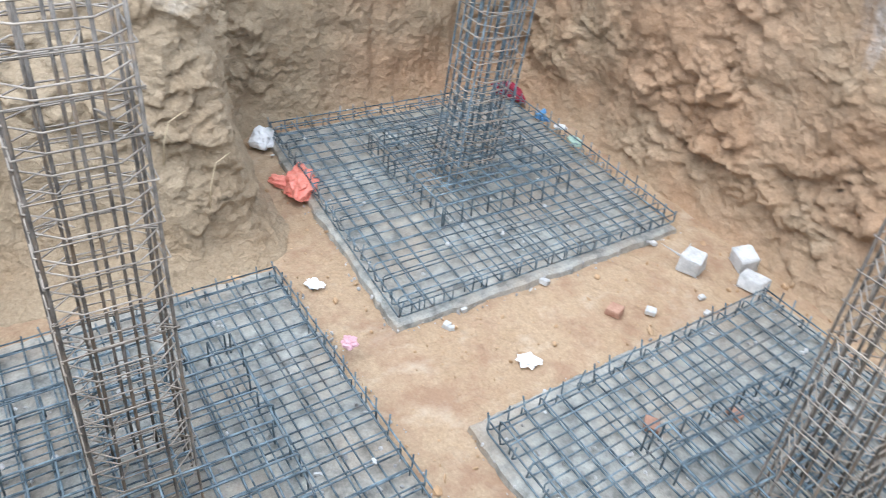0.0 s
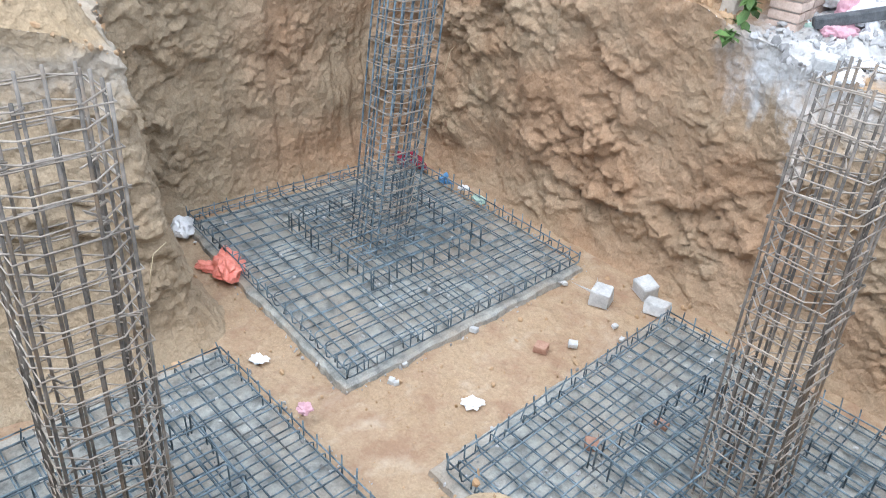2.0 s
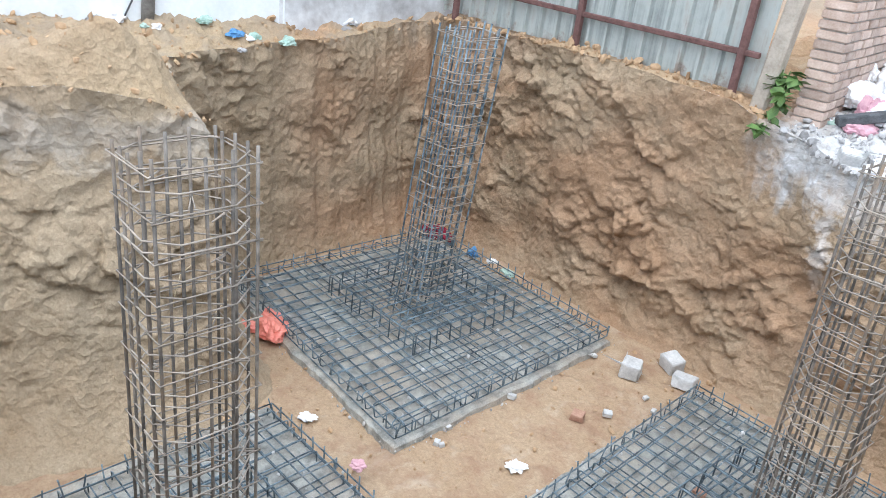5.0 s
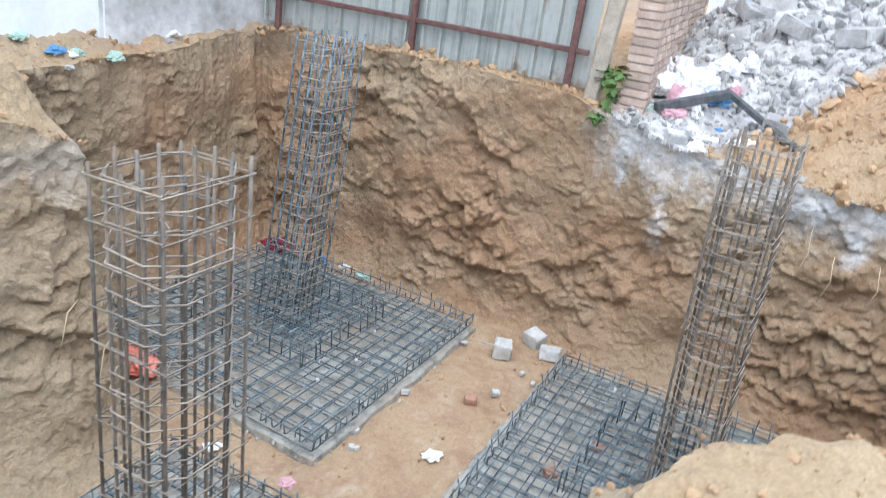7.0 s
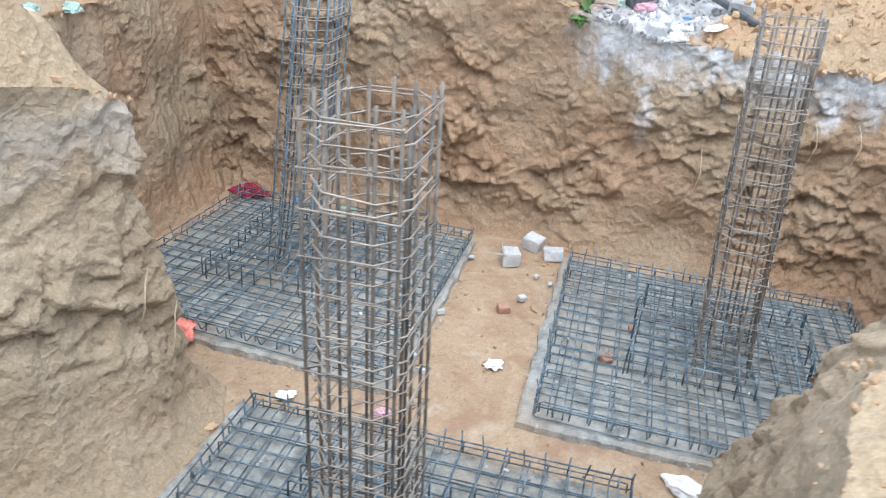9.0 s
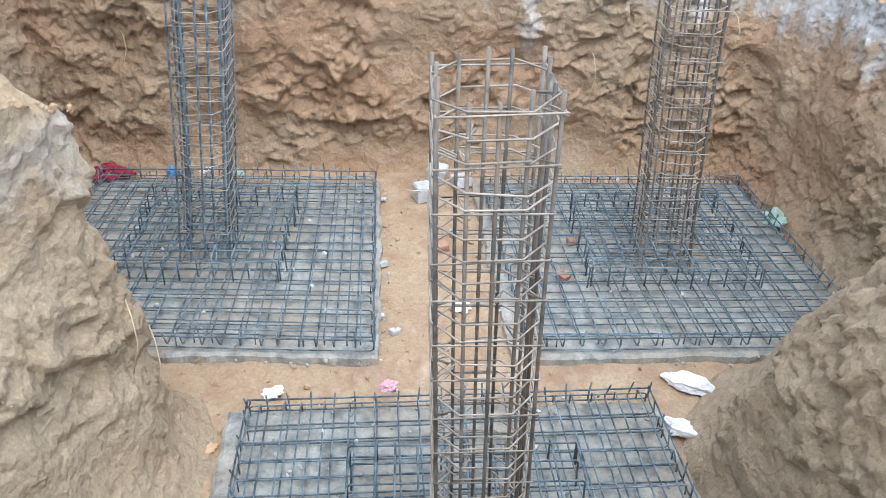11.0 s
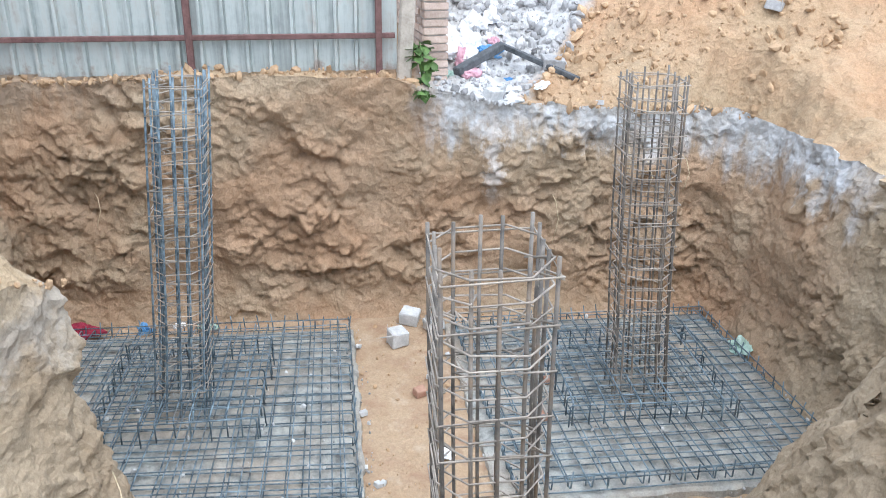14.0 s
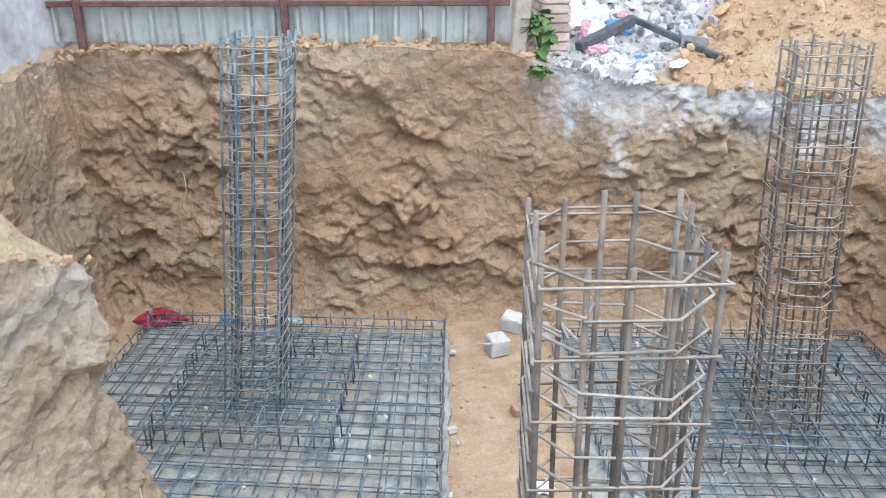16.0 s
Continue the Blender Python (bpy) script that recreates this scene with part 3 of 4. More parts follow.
raised_mat((0.50, -1.72), (0.60, 0.62), 0.31, -0.02, "raised bar mat on bent legs round the column foot", 5)
raised_mat((2.24, 1.10), (0.62, 0.56), 0.31, -0.05, "raised bar mat standing on bent steel legs", 6)
cage((-1.31, 1.31, 0.06), (-1.06, 1.37, 2.58), (0.34, 0.38), -0.03, "tall square column cage of dark ribbed bars and close ties", STEEL, 7)
cage((0.50, -1.73, 0.06), (0.49, -1.71, 2.57), (0.375, 0.43), -0.02, "tall column cage of bars with square and many-sided ties", RUSTED, 8)
cage((2.26, 1.07, 0.06), (2.21, 1.22, 2.55), (0.36, 0.40), -0.05, "leaning column cage of rusted bars with many ties", RUSTED, 9)


# ---- fence, walls and what stands on the ground ----
def sheet_fence(a, b, height, z0, z1, up, label, name, mat_sheet, posts=(), rails=(0.3,), pitch=0.19, lean=None):
    a, b = Vector((*a, 0)), Vector((*b, 0))
    d = (b - a).normalized()
    nrm = Vector((d.y, -d.x, 0))
    length = (b - a).length
    ob = thing(name, (a.x, a.y, z0), label, "fence")
    o = Vector((a.x, a.y, z0))
    rnd = random.Random(5)
    s = 0.0
    k = 0
    while s < length - 0.02:
        w = min(0.76, length - s)
        verts, faces = [], []
        n = max(1, round(w / pitch))
        prof = []
        for i in range(n):
            q = i * w / n
            prof += [(q, 0), (q + 0.006, 0.04), (q + 0.03, 0.04), (q + 0.036, 0), (q + 0.04, -0.006), (q + 0.046, 0)]
        prof.append((w + 0.02, 0))
        low = rnd.uniform(-0.05, 0.03)
        for off in (0, -0.0015):
            for q, dep in prof:
                for hh in (low, height + rnd.uniform(-0.01, 0.01)):
                    base = a + d * (s + q) + nrm * (dep + off + 0.003 * (k % 2))
                    base.z = lerp(z0, z1, (s + q) / length)
                    verts.append(base + up * hh - o)
        m = len(prof)
        for side in (0, 1):
            g = side * 2 * m
            faces += [(g + 2 * i, g + 2 * i + 2, g + 2 * i + 3, g + 2 * i + 1) for i in range(m - 1)]
        part("sheet", mesh_of("sheet", verts, faces, mat_sheet), ob)
        s += w
        k += 1

    def along_fence(q, hh, out):
        p = a + d * q + nrm * out
        p.z = lerp(z0, z1, q / length)
        return p + up * hh - o

    for hh in rails:
        part("rail", box_between(along_fence(0, hh, 0.065), along_fence(length, hh, 0.065), 0.02, 0.022, RED_IRON), ob, "red-oxide iron rail")
    for q in posts:
        part("post", box_between(along_fence(q, -0.06, 0.075), along_fence(q, height, 0.075), 0.028, 0.028, RED_IRON), ob, "red-oxide iron post")
    return ob


def box_between(p, q, hw, hd, mat):
    p, q = Vector(p), Vector(q)
    d = (q - p).normalized()
    side = d.cross(Vector((0, 0, 1)))
    side = (side if side.length > 0.2 else d.cross(Vector((0, 1, 0)))).normalized()
    other = d.cross(side)
    bm = bmesh.new()
    vs = [bm.verts.new(e + side * hw * i + other * hd * j) for e in (p, q) for i, j in ((-1, -1), (1, -1), (1, 1), (-1, 1))]
    bm.faces.new(vs[:4][::-1]), bm.faces.new(vs[4:])
    for k in range(4):
        bm.faces.new((vs[k], vs[(k + 1) % 4], vs[4 + (k + 1) % 4], vs[4 + k]))
    bmesh.ops.recalc_face_normals(bm, faces=bm.faces[:])
    bmesh.ops.bevel(bm, geom=bm.edges[:], offset=min(hw, hd) * 0.25, segments=1, affect="EDGES")
    me = bpy.data.meshes.new("box")
    bm.to_mesh(me)
    bm.free()
    me.materials.append(mat)
    return me


UP = Vector((0.01, 0.02, 1.0)).normalized()
sheet_fence((-3.24, 2.94), (0.50, 2.90), 1.9, 2.36, 2.36, UP, "weathered galvanised sheet fence on red iron posts", "sheet_fence", SHEET, (0.42, 2.02, 3.60), (0.29,))
gp = tagged(new("concrete_post", box_between((0.56, 2.90, 2.05), (0.72, 2.97, 4.2), 0.065, 0.06, POST)), "weathered concrete fence post beside the sheet fence", "post")


def wall_between(name, a, b, z0, height, thick, mat, label, category):
    a, b = Vector(a), Vector(b)
    d = (b - a).normalized()
    nrm = Vector((-d.y, d.x))
    n = 40
    verts, faces = [], []
    for i in range(n + 1):
        p = a + d * (b - a).length * i / n
        for j in range(11):
            z = z0 + height * j / 10
            w = 0.006 * noise.noise(Vector((p.x * 3, p.y * 3, z * 3)))
            verts.append((p.x + nrm.x * w, p.y + nrm.y * w, z))
    m = 11
    faces = [(i * m + j, (i + 1) * m + j, (i + 1) * m + j + 1, i * m + j + 1) for i in range(n) for j in range(10)]
    k = len(verts)
    for i in range(n + 1):
        p = a + d * (b - a).length * i / n - nrm * thick
        verts += [(p.x, p.y, z0), (p.x, p.y, z0 + height)]
    faces += [(k + 2 * i, k + 2 * i + 1, k + 2 * i + 3, k + 2 * i + 2) for i in range(n)]
    faces += [(i * m + 10, (i + 1) * m + 10, k + 2 * i + 3, k + 2 * i + 1) for i in range(n)]
    faces += [tuple(range(0, 11)) + (k + 1, k), tuple(range(n * m, n * m + 11))[::-1] + (k + 2 * n, k + 2 * n + 1)]
    return tagged(new(name, mesh_of(name, verts, faces, mat)), label, category, kind="structure")


wall_between("boundary_wall_1", (-4.15, -2.6), (-3.42, 1.10), 1.9, 3.2, 0.23, LIMEWASH, "limewashed boundary wall with peeling pale paint", "wall")
wall_between("boundary_wall_2", (-3.43, 1.02), (-3.26, 3.20), 1.9, 3.2, 0.23, RENDER_GREY, "bare grey cement-rendered boundary wall", "wall")
wall_between("backdrop_wall", (0.2, 9.2), (5.5, 9.0), 1.8, 5.0, 0.2, LIMEWASH, "pale painted house wall beyond the rubble", "wall")
sheet_fence((0.9, 7.0), (7.5, 6.4), 3.2, 2.2, 2.2, Vector((0, 0, 1)), "pale blue sheet hoarding with an iron rail", "blue_hoarding", BLUE_SHEET, (1.6,), (1.9,), 0.24)


# ---- brick wall running back beside the post ----
def brick_wall():
    ob = thing("brick_wall", (0.75, 4.60, 2.05), "unplastered weathered brick wall with raked joints", "wall", kind="structure")
    core = block_mesh("mortar", (0.19, 3.06, 1.80), MORTAR, 0.0)
    c = part("mortar", core, ob, "grey mortar bed")
    c.location = (0, 0, 0.88)
    kinds = [block_mesh("brick", (0.222, 0.216, 0.060), OLD_BRICK, 0.005, 0.004, 0, k) for k in range(3)]
    half = block_mesh("brick", (0.222, 0.104, 0.060), OLD_BRICK, 0.005, 0.004, 0, 5)
    rnd = random.Random(3)
    for row in range(25):
        z = 0.02 + row * 0.072
        if row % 2:
            p = part("brick", half, ob)
            p.matrix_basis = pose(rnd.uniform(-0.004, 0.004), -1.494, z, 0, 0, rnd.uniform(-0.8, 0.8))
        for n in range(13):
            y = -1.44 + n * 0.232 + (0.116 if row % 2 else 0)
            if y > 1.5:
                continue
            p = part("brick", kinds[rnd.randrange(3)], ob)
            p.matrix_basis = pose(rnd.uniform(-0.004, 0.004), y, z, 0, 0, rnd.uniform(-0.8, 0.8))


brick_wall()
bpy.data.objects["brick_wall"].rotation_euler.z = radians(5)

# ---- loose things ----
GROUND = np.array(verts_xy)


def on_ground(x, y):
    k = ((GROUND[:, 0] - x) ** 2 + (GROUND[:, 1] - y) ** 2).argmin()
    return float(GROUND[k, 2])


def outside(x, y):
    """Whether there is ground under x, y."""
    return ((GROUND[:, 0] - x) ** 2 + (GROUND[:, 1] - y) ** 2).min() < 0.07 ** 2 * (1 + 6 * max(0, math.hypot(x - 0.4, y) - 3))


def crumpled(name, at, size, mat, label, category, seed, turn=0.0, fold=0.3, group=""):
    """A soft crumpled thing: folds and creases, flat underneath."""
    bm = bmesh.new()
    bmesh.ops.create_icosphere(bm, subdivisions=4, radius=1)
    off = Vector((seed * 3.7, seed * 1.3, seed * 7.1))
    for v in bm.verts:
        p = v.co.copy()
        d = noise.voronoi(p * 1.7 + off)[0]
        crease = (d[1] - d[0]) * 0.7 - 0.25
        k = 1 + fold * noise.fractal(p * 1.3 + off, 0.9, 2, 4) * 1.6 + fold * crease
        v.co = Vector((p.x * k * size[0], p.y * k * size[1], max(-0.25, p.z * k) * size[2] + 0.25 * size[2]))
    me = bpy.data.meshes.new(name)
    bm.to_mesh(me)
    bm.free()
    me.materials.append(mat)
    ob = new(name, me)
    ob.matrix_basis = pose(*at, 0, 0, turn)
    return tagged(ob, label, category, group)


def rock(name, at, size, mat, label, category, seed, turn=0.0, tilt=0.0, group=""):
    rnd = random.Random(seed * 31 + 5)
    bm = bmesh.new()
    for sx in (-1, 1):
        for sy in (-1, 1):
            for sz in (-1, 1):
                for _ in range(2):
                    bm.verts.new([s * e * 0.5 * rnd.uniform(0.72, 1.0) for s, e in zip((sx, sy, sz), size)])
    res = bmesh.ops.convex_hull(bm, input=bm.verts[:])
    loose = [v for v in bm.verts if not v.link_faces]
    bmesh.ops.delete(bm, geom=loose, context="VERTS")
    bmesh.ops.dissolve_limit(bm, angle_limit=0.2, verts=bm.verts[:], edges=bm.edges[:])
    bmesh.ops.bevel(bm, geom=bm.edges[:], offset=min(size) * 0.05, segments=2, affect="EDGES")
    me = bpy.data.meshes.new(name)
    bm.to_mesh(me)
    bm.free()
    me.materials.append(mat)
    ob = new(name, me)
    ob.matrix_basis = pose(at[0], at[1], at[2] + size[2] * 0.47, tilt, tilt * 0.6, turn)
    return tagged(ob, label, category, group)


rock("stone_block", (0.43, 2.175, 0.0), (0.17, 0.17, 0.16), STONE, "rough white dressed stone block on the sand", "stone", 1, 20, 3, "white stones")
rock("stone_block", (0.577, 2.575, 0.0), (0.20, 0.16, 0.14), STONE, "rounded pale grey stone block leaning on another", "stone", 2, -25, 8, "white stones")
rock("stone_block", (0.79, 2.42, 0.0), (0.20, 0.15, 0.11), STONE, "flat-topped pale grey stone block on the sand", "stone", 3, 12, -4, "white stones")
rock("half_brick", (0.545, 1.33, 0.0), (0.11, 0.10, 0.06), BRICK, "broken red half brick lying on the sand", "brick", 4, 25, 6)
rock("brick_fragment", (1.44, 0.80, 0.05), (0.10, 0.09, 0.05), BRICK, "broken red brick piece between the mat bars", "brick", 5, 40, 5, "brick pieces")
rock("brick_fragment", (1.61, 1.30, 0.05), (0.09, 0.08, 0.05), BRICK, "small red brick piece between the mat bars", "brick", 6, 10, 5, "brick pieces")
crumpled("plastic_bag", (-1.72, 0.05, 0.04), (0.20, 0.13, 0.10), RED_PLASTIC, "crumpled bright red plastic bag on the slab edge", "bag", 1, -25, 0.28)
crumpled("plastic_bag", (-1.90, -0.03, 0.0), (0.13, 0.07, 0.05), RED_PLASTIC, "red plastic bag flap lying on the sand", "bag", 9, 30, 0.25)
crumpled("cement_bag", (-2.56, 0.06, 0.03), (0.15, 0.11, 0.09), WHITE_PLASTIC, "crumpled white woven bag in the pit corner", "bag", 2, -30, 0.25)
crumpled("cement_bag", (2.06, -0.36, 0.0), (0.16, 0.08, 0.06), WHITE_PLASTIC, "white woven bag lying flat on the sand", "bag", 3, -28, 0.2)
crumpled("plastic_bag", (1.86, -0.76, 0.02), (0.11, 0.06, 0.05), WHITE_PLASTIC, "torn white plastic bag beside the mat", "bag", 4, -30, 0.28)
crumpled("old_cloth", (-2.44, 2.56, 0.06), (0.18, 0.10, 0.10), MAROON, "crumpled dark red cloth on the mat corner", "cloth", 5, 10, 0.3)
crumpled("plastic_scrap", (-1.85, 2.53, 0.08), (0.07, 0.05, 0.05), BLUE_PLASTIC, "bright blue plastic scrap at the mat edge", "litter", 6, 0, 0.5)
crumpled("plastic_bag", (3.46, 1.62, 0.06), (0.13, 0.09, 0.06), GREEN_PLASTIC, "green and white plastic bag beside the wall", "bag", 7, 60, 0.5)
crumpled("paper_scrap", (-0.62, -0.34, 0.01), (0.06, 0.05, 0.012), WHITE_PLASTIC, "flat white paper scrap on the sand", "litter", 8, 20, 0.45, "paper scraps")
crumpled("paper_scrap", (0.12, -0.43, 0.12), (0.055, 0.05, 0.03), PINK_PLASTIC, "pink and white scrap caught on the mat", "litter", 9, 20, 0.45, "paper scraps")
crumpled("paper_scrap", (0.645, 0.525, 0.0), (0.07, 0.06, 0.02), WHITE_PLASTIC, "torn white paper trodden into the sand", "litter", 10, 50, 0.45, "paper scraps")
crumpled("paper_scrap", (-0.95, -0.79, 0.0), (0.06, 0.04, 0.012), CLOD, "tan paper scrap on the sand", "litter", 11, 30, 0.3, "paper scraps")
crumpled("paper_scrap", (-1.54, 2.50, 0.13), (0.05, 0.04, 0.03), WHITE_PLASTIC, "white scrap lying on the mat bars", "litter", 12, 0, 0.45, "paper scraps")
crumpled("paper_scrap", (-1.28, 2.46, 0.13), (0.08, 0.05, 0.03), GREEN_PLASTIC, "dull torn packet on the mat bars", "litter", 13, -10, 0.45, "paper scraps")
for k, (x, y, r) in enumerate([(0.05, 0.43, 0.035), (0.66, 1.555, 0.045), (0.71, 2.0, 0.03), (0.14, 0.245, 0.035), (0.07, 2.15, 0.03), (0.07, 1.1, 0.04), (0.177, 0.26, 0.03), (0.85, 1.9, 0.03), (2.15, -0.42, 0.05)]):
    rock("stone_chip", (x, y, 0.0), (r * 1.7, r * 1.3, r), STONE, "small white stone chip on the sand", "stone", 20 + k, 40 * k, 8, "stone chips")


# chips, clods and crumbs that nobody could count
def scatter(name, spots, mat, label, category, seed):
    """Many small broken pieces in one mesh; each spot: x, y, z, size."""
    rnd = random.Random(seed)
    bm = bmesh.new()
    bmesh.ops.create_icosphere(bm, subdivisions=1, radius=1)
    unit = [v.co.copy() for v in bm.verts]
    tri = [tuple(v.index for v in f.verts) for f in bm.faces]
    bm.free()
    verts, faces = [], []
    for x, y, z, r in spots:
        m = Euler((rnd.uniform(0, 6), rnd.uniform(0, 6), rnd.uniform(0, 6))).to_matrix()
        sx, sy, sz = r * rnd.uniform(0.7, 1.5), r * rnd.uniform(0.6, 1.1), r * rnd.uniform(0.35, 0.8)
        n = len(verts)
        for u in unit:
            k = rnd.uniform(0.65, 1.15)
            verts.append(m @ Vector((u.x * sx * k, u.y * sy * k, u.z * sz * k)) + Vector((x, y, z)))
        faces += [tuple(n + i for i in t) for t in tri]
    return tagged(new(name, mesh_of(name, verts, faces, mat)), label, category, kind="stuff")


rnd = random.Random(11)


def size_of(a, b):
    return a * (b / a) ** (rnd.random() ** 2.2)


spots = []
while len(spots) < 1500:
    x, y = rnd.uniform(-2.9, 3.4), rnd.uniform(-3.0, 2.9)
    spots.append((x, y, 0.004, size_of(0.006, 0.03)))
scatter("earth_crumbs", spots, CLOD, "loose crumbs of sandy earth on the pit floor", "earth", 1)
spots = []
for quad, n in ((QUAD_A, 260), (QUAD_B, 320), (QUAD_C, 420)):
    for _ in range(n):
        p = quad_point(quad, rnd.random(), rnd.random())
        spots.append((p.x, p.y, 0.056, size_of(0.006, 0.024)))
    for _ in range(260):
        k = rnd.randrange(4)
        p = Vector(quad[k]).lerp(Vector(quad[(k + 1) % 4]), rnd.random())
        c = sum((Vector(q) for q in quad), Vector((0, 0))) / 4
        p = p + (p - c).normalized() * rnd.uniform(0.0, 0.13)
        spots.append((p.x, p.y, 0.03, size_of(0.006, 0.02)))
scatter("concrete_crumbs", spots, RUBBLE, "grey concrete crumbs strewn over slabs and sand", "rubble", 2)
spots = []
for quad in (QUAD_A, QUAD_B, QUAD_C):
    for _ in range(60):
        p = quad_point(quad, rnd.random(), rnd.random())
        spots.append((p.x, p.y, rnd.choice((0.06, 0.17)), size_of(0.012, 0.028)))
scatter("mortar_chips", spots, STONE, "white mortar chips caught among the mat bars", "rubble", 3)
spots = []
while len(spots) < 3200:
    x, y = rnd.uniform(0.85, 4.2), rnd.uniform(2.62, 6.6)
    if x - 0.7 * (y - 2.6) > 1.5 + 0.15 * noise.noise(Vector((x * 2, y * 2, 0))):
        continue
    r = size_of(0.012, 0.10 if y > 3.6 else 0.05)
    spots.append((x, y, on_ground(x, y) + r * 0.2, r))
scatter("rubble", spots, RUBBLE, "pale grey broken rubble heaped beside the fence", "rubble", 4)
spots = []
while len(spots) < 2600:
    x, y = rnd.uniform(1.6, 5.5), rnd.uniform(2.5, 6.0)
    if x - 0.7 * (y - 2.6) < 1.5 or not outside(x, y):
        continue
    r = size_of(0.01, 0.07)
    spots.append((x, y, on_ground(x, y) + r * 0.2, r))
while len(spots) < 4200:
    x, y = rnd.uniform(-4.3, -0.9), rnd.uniform(-3.6, 3.3)
    if not outside(x, y):
        continue
    r = size_of(0.008, 0.045)
    spots.append((x, y, on_ground(x, y) + r * 0.2, r))
while len(spots) < 4800:
    x, y = rnd.uniform(1.9, 4.2), rnd.uniform(-3.4, -0.6)
    if not outside(x, y):
        continue
    r = size_of(0.006, 0.03)
    spots.append((x, y, on_ground(x, y) + r * 0.2, r))
scatter("earth_clods", spots, CLOD, "loose clods of dug earth on the ground", "earth", 5)
spots = []
for _ in range(260):
    x = rnd.uniform(-2.9, 0.75)
    y = 2.90 - rnd.uniform(0.0, 0.15)
    spots.append((x, y, on_ground(x, y) + 0.01, size_of(0.01, 0.06)))
scatter("edge_clods", spots, CLOD, "clods of earth along the foot of the fence", "earth", 6)
# broken slabs on top of the rubble
for k in range(44):
    x, y = rnd.uniform(1.1, 4.2), rnd.uniform(4.7, 6.3)
    r = rnd.uniform(0.14, 0.34)
    rock("broken_concrete", (x, y, on_ground(x, y) - 0.05), (r * 1.3, r, r * 0.55), RUBBLE, "broken lump of pale concrete on the rubble heap", "rubble", 50 + k, rnd.uniform(0, 360), rnd.uniform(-25, 25), "concrete lumps")
for k, (x, y, r) in enumerate([(2.05, 3.35, 0.2), (4.05, 3.05, 0.16), (4.2, 3.12, 0.1), (2.35, 2.78, 0.08), (1.72, 3.0, 0.08)]):
    rock("loose_stone", (x, y, on_ground(x, y) - 0.02), (r * 1.2, r, r * 0.6), RUBBLE, "loose pale stone half sunk in the heap", "stone", 90 + k, 50 * k, 10, "loose stones")
rock("white_stone", (1.36, 2.79, 2.07), (0.17, 0.13, 0.12), STONE, "white crusted lump at the broken edge", "stone", 99, 30, 12)
# refuse on the rubble
REFUSE = [
    (1.05, 3.30, (0.11, 0.08, 0.07), GREEN_PLASTIC, "teal plastic scrap in the refuse"),
    (1.22, 3.22, (0.13, 0.10, 0.09), PINK_PLASTIC, "dirty pink plastic bag in the refuse"),
    (1.25, 3.45, (0.16, 0.12, 0.10), WHITE_PLASTIC, "white plastic bag half buried in rubble"),
    (1.02, 3.65, (0.18, 0.14, 0.14), WHITE_PLASTIC, "large torn white sack on the rubble"),
    (1.30, 3.85, (0.16, 0.16, 0.16), WHITE_PLASTIC, "white woven sack slumped on the rubble"),
    (1.50, 3.70, (0.12, 0.10, 0.08), BLUE_PLASTIC, "blue plastic scrap in the refuse"),
    (1.12, 4.00, (0.15, 0.12, 0.16), WHITE_PLASTIC, "dusty white sheet bunched on the rubble"),
    (1.62, 3.30, (0.05, 0.05, 0.04), BLUE_PLASTIC, "small blue bottle cap and wrapper"),
    (1.60, 3.02, (0.06, 0.22, 0.03), WHITE_PLASTIC, "long white cloth strip over the rubble"),
    (1.86, 2.98, (0.05, 0.18, 0.03), WHITE_PLASTIC, "white plastic strip on the slope"),
    (1.40, 4.15, (0.14, 0.10, 0.12), WHITE_PLASTIC, "crumpled pale sheet on the heap"),
    (1.55, 2.82, (0.10, 0.09, 0.05), WHITE_PLASTIC, "white rag at the edge of the pit"),
]
for k, (x, y, size, mat, label) in enumerate(REFUSE):
    crumpled("refuse", (x, y, on_ground(x, y) - 0.01), size, mat, label, "litter", 30 + k, 37 * k, 0.32, "refuse")
for k in range(18):
    x = 0.85 + 0.9 * rnd.random() ** 1.3
    y = rnd.uniform(3.0, 4.3)
    s = rnd.uniform(0.05, 0.14)
    mat, hue = rnd.choice(((WHITE_PLASTIC, "white"), (WHITE_PLASTIC, "white"), (WHITE_PLASTIC, "white"), (WHITE_PLASTIC, "white"), (WHITE_PLASTIC, "white"), (GREEN_PLASTIC, "dull green"), (PINK_PLASTIC, "dirty pink")))
    crumpled("refuse", (x, y, on_ground(x, y) - 0.01), (s, s * rnd.uniform(0.4, 0.9), s * rnd.uniform(0.4, 1.1)), mat, f"crumpled {hue} plastic scrap lying in the refuse", "litter", 120 + k, 61 * k, 0.4, "refuse")
for k in range(26):
    x, y = -3.35 + rnd.uniform(-0.12, 0.5) - 0.12 * (k % 3), rnd.uniform(-1.0, 1.9)
    if not outside(x, y):
        continue
    s = rnd.uniform(0.04, 0.10)
    mat = rnd.choice((WHITE_PLASTIC, WHITE_PLASTIC, BLUE_PLASTIC, RUBBLE, GREEN_PLASTIC))
    crumpled("refuse", (x, y, on_ground(x, y) - 0.01), (s, s * 0.8, s * 0.6), mat, "crumpled litter scrap along the foot of the wall", "litter", 60 + k, 50 * k, 0.3, "litter by the wall")


def timber(a, b, w, label):
    ob = new("timber", box_between(a, b, w, w * 0.8, TIMBER))
    return tagged(ob, label, "timber", "dark timbers")


timber((1.08, 3.12, on_ground(1.08, 3.12) + 0.05), (1.58, 3.55, on_ground(1.58, 3.55) + 0.16), 0.045, "dark charred timber lying on the rubble")
timber((1.56, 3.58, on_ground(1.56, 3.58) + 0.17), (2.24, 3.10, on_ground(2.24, 3.1) + 0.04), 0.03, "long dark timber sloping down the rubble")


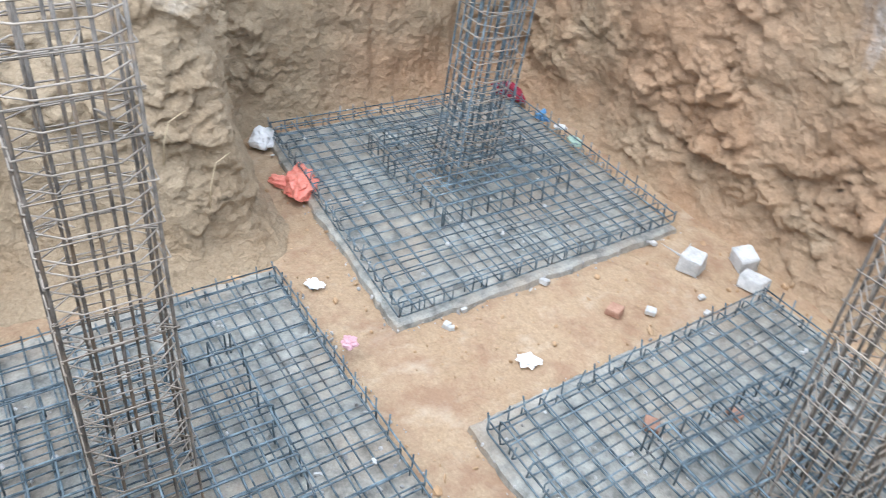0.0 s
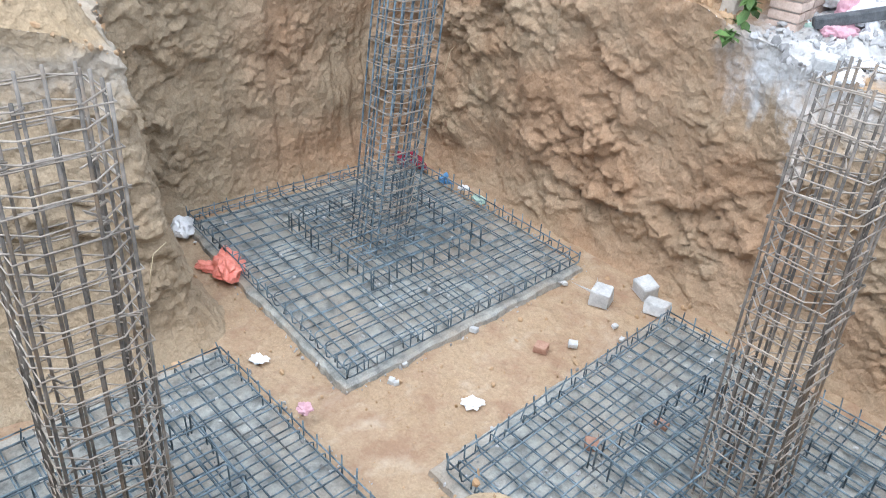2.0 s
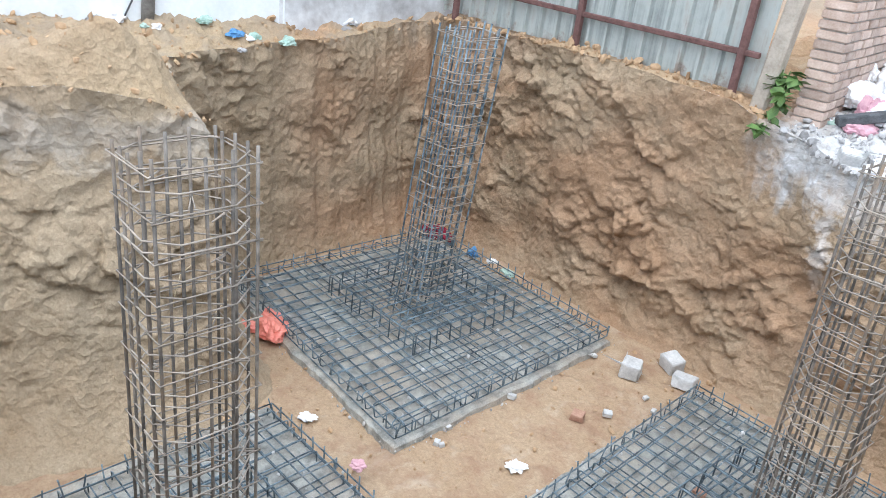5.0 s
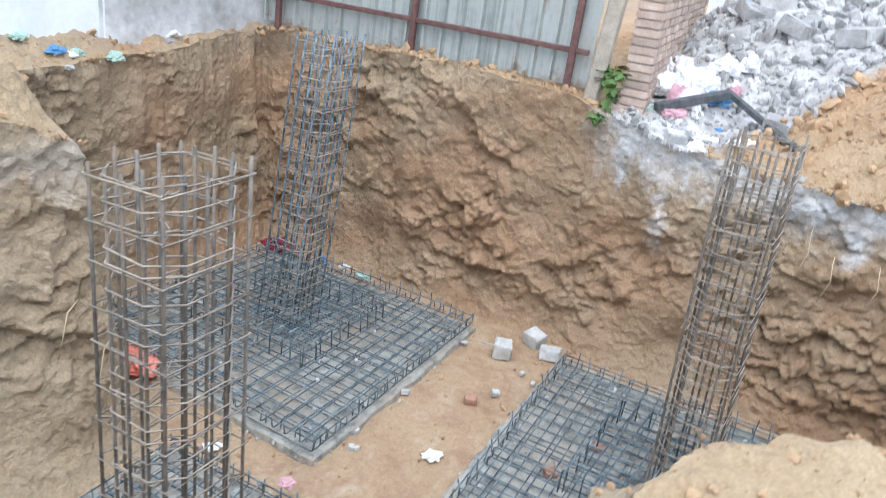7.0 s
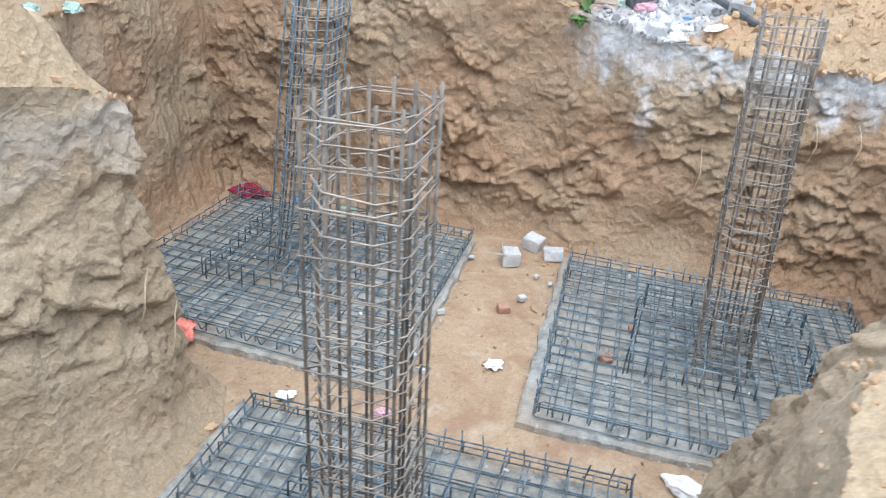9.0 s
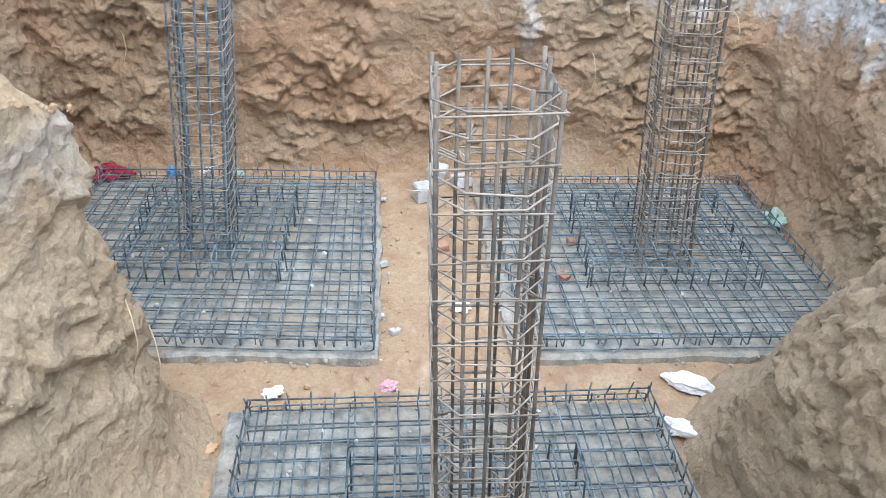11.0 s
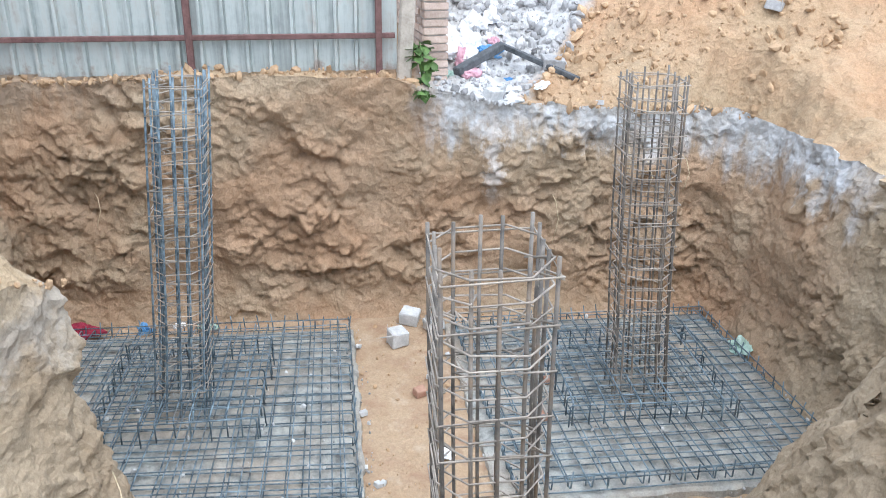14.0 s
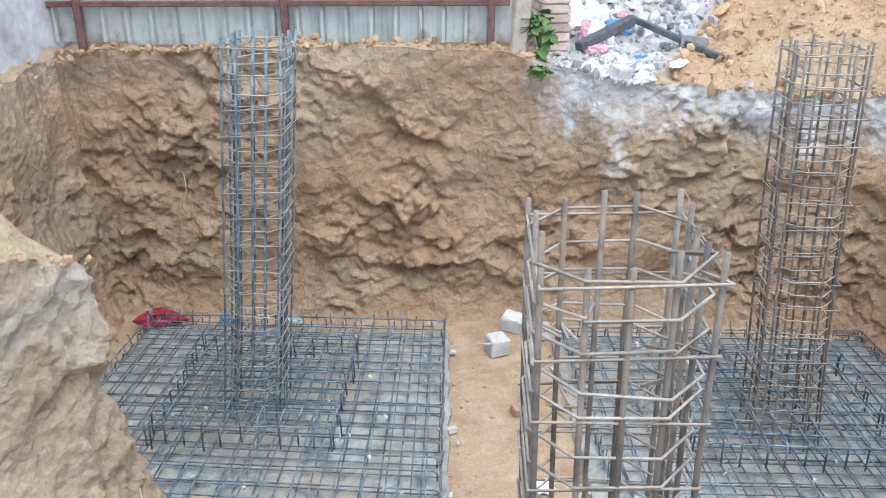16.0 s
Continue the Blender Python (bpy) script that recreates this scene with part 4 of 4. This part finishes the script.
# tree trunk by the limewashed wall, with a hanging cable
trunk = thing("tree_trunk", (-3.42, -0.15, on_ground(-3.42, -0.15) - 0.1), "grey leaning tree trunk beside the limewashed wall", "tree")
pts = [(0, 0, 0), (0.02, 0.03, 0.4), (0.05, 0.08, 0.9), (0.07, 0.14, 1.6), (0.10, 0.22, 2.6)]
v, f = tube(pts, 0.055, 12)
v = [Vector(p) * 1.0 + 0.012 * noise.noise_vector(Vector(p) * 9) for p in v]
part("trunk", mesh_of("trunk", v, f, BARK, True), trunk)
bar("limb", [(0.05, 0.08, 0.9), (0.15, -0.1, 1.3), (0.2, -0.35, 1.9)], 0.022, BARK, trunk, 8)
bar("cable", [(-0.05, -0.18, 0.1), (0.0, -0.12, 0.25), (0.03, 0.0, 0.55), (0.06, 0.1, 1.2)], 0.008, TIMBER, trunk, 6)


# young plant at the foot of the concrete post
def plant(at):
    rnd = random.Random(8)
    ob = thing("young_plant", at, "leafy green young plant beside the concrete post", "plant")
    leaf_verts = [(0, 0, 0), (0.25, 0.30, 0.05), (0.32, 0.62, 0.04), (0, 1.0, -0.10), (-0.32, 0.62, 0.04), (-0.25, 0.30, 0.05), (0, 0.5, -0.04)]
    leaf = mesh_of("leaf", leaf_verts, [(0, 1, 6), (1, 2, 6), (2, 3, 6), (3, 4, 6), (4, 5, 6), (5, 0, 6)], LEAF, True)
    for s in range(9):
        a = rnd.uniform(0, 6.3)
        r, h = rnd.uniform(0.06, 0.24), rnd.uniform(0.14, 0.36)
        if s < 3:
            a, h = rnd.uniform(3.8, 5.2), rnd.uniform(-0.12, 0.05)
        pts = [Vector((math.cos(a) * r * q, math.sin(a) * r * q, h * math.sin(q * 1.5))) for q in (0, 0.35, 0.7, 1.0)]
        bar("stem", pts, 0.006, LEAF, ob, 5)
        for n in range(9):
            p = pts[1].lerp(pts[3], rnd.random())
            l = part("leaf", leaf, ob)
            z = rnd.uniform(0.07, 0.14)
            l.matrix_basis = pose(*p, rnd.uniform(-50, 20), rnd.uniform(-40, 40), rnd.uniform(0, 360)) @ Matrix.Diagonal((z, z, z, 1))
    return ob


plant((0.74, 2.82, on_ground(0.74, 2.82) + 0.02))

# sign board hung on the fence, its lettering worn away
board = thing("sign_board", (-0.40, 2.80, 3.50), "worn red painted sign board hung on the fence", "sign")
part("panel", block_mesh("panel", (0.62, 0.02, 0.17), RED_IRON, 0.004), board)
rnd = random.Random(2)
x = -0.12
while x < 0.27:
    w = rnd.uniform(0.012, 0.03)
    q = part("worn_mark", block_mesh("worn_mark", (w, 0.004, rnd.uniform(0.03, 0.06)), WHITE_PLASTIC, 0.0), board, "faded white paint mark")
    q.location = (x, -0.013, rnd.uniform(-0.02, 0.02))
    x += w + rnd.uniform(0.006, 0.02)
board.matrix_basis = pose(-0.40, 2.80, 3.50, 0, 5, -1)
crumpled("hanging_sack", (0.60, 2.80, 3.28), (0.06, 0.03, 0.30), CLOD, "pale sack hanging from the concrete post", "bag", 77, -6, 0.2)

# dry roots hanging out of the cut faces
for k, (x, y, z, l) in enumerate([(2.55, 2.50, 1.72, 0.35), (2.75, 2.46, 1.55, 0.3), (1.92, 2.52, 1.2, 0.4), (3.05, 2.36, 1.6, 0.28), (-1.16, -1.0, 1.15, 0.3), (-1.17, -0.75, 0.8, 0.35), (-2.2, 2.8, 1.3, 0.25)]):
    ob = thing("dry_root", (x, y, z), "thin dry root hanging out of the earth", "root", "roots")
    dx = 0.06 if x < 0 else 0.0
    bar("strand", [(0, 0.1, 0.02), (dx, -0.02, 0), (dx + 0.02, -0.07, -l * 0.4), (dx - 0.03, -0.08, -l)], 0.0035, STRAW, ob, 5)
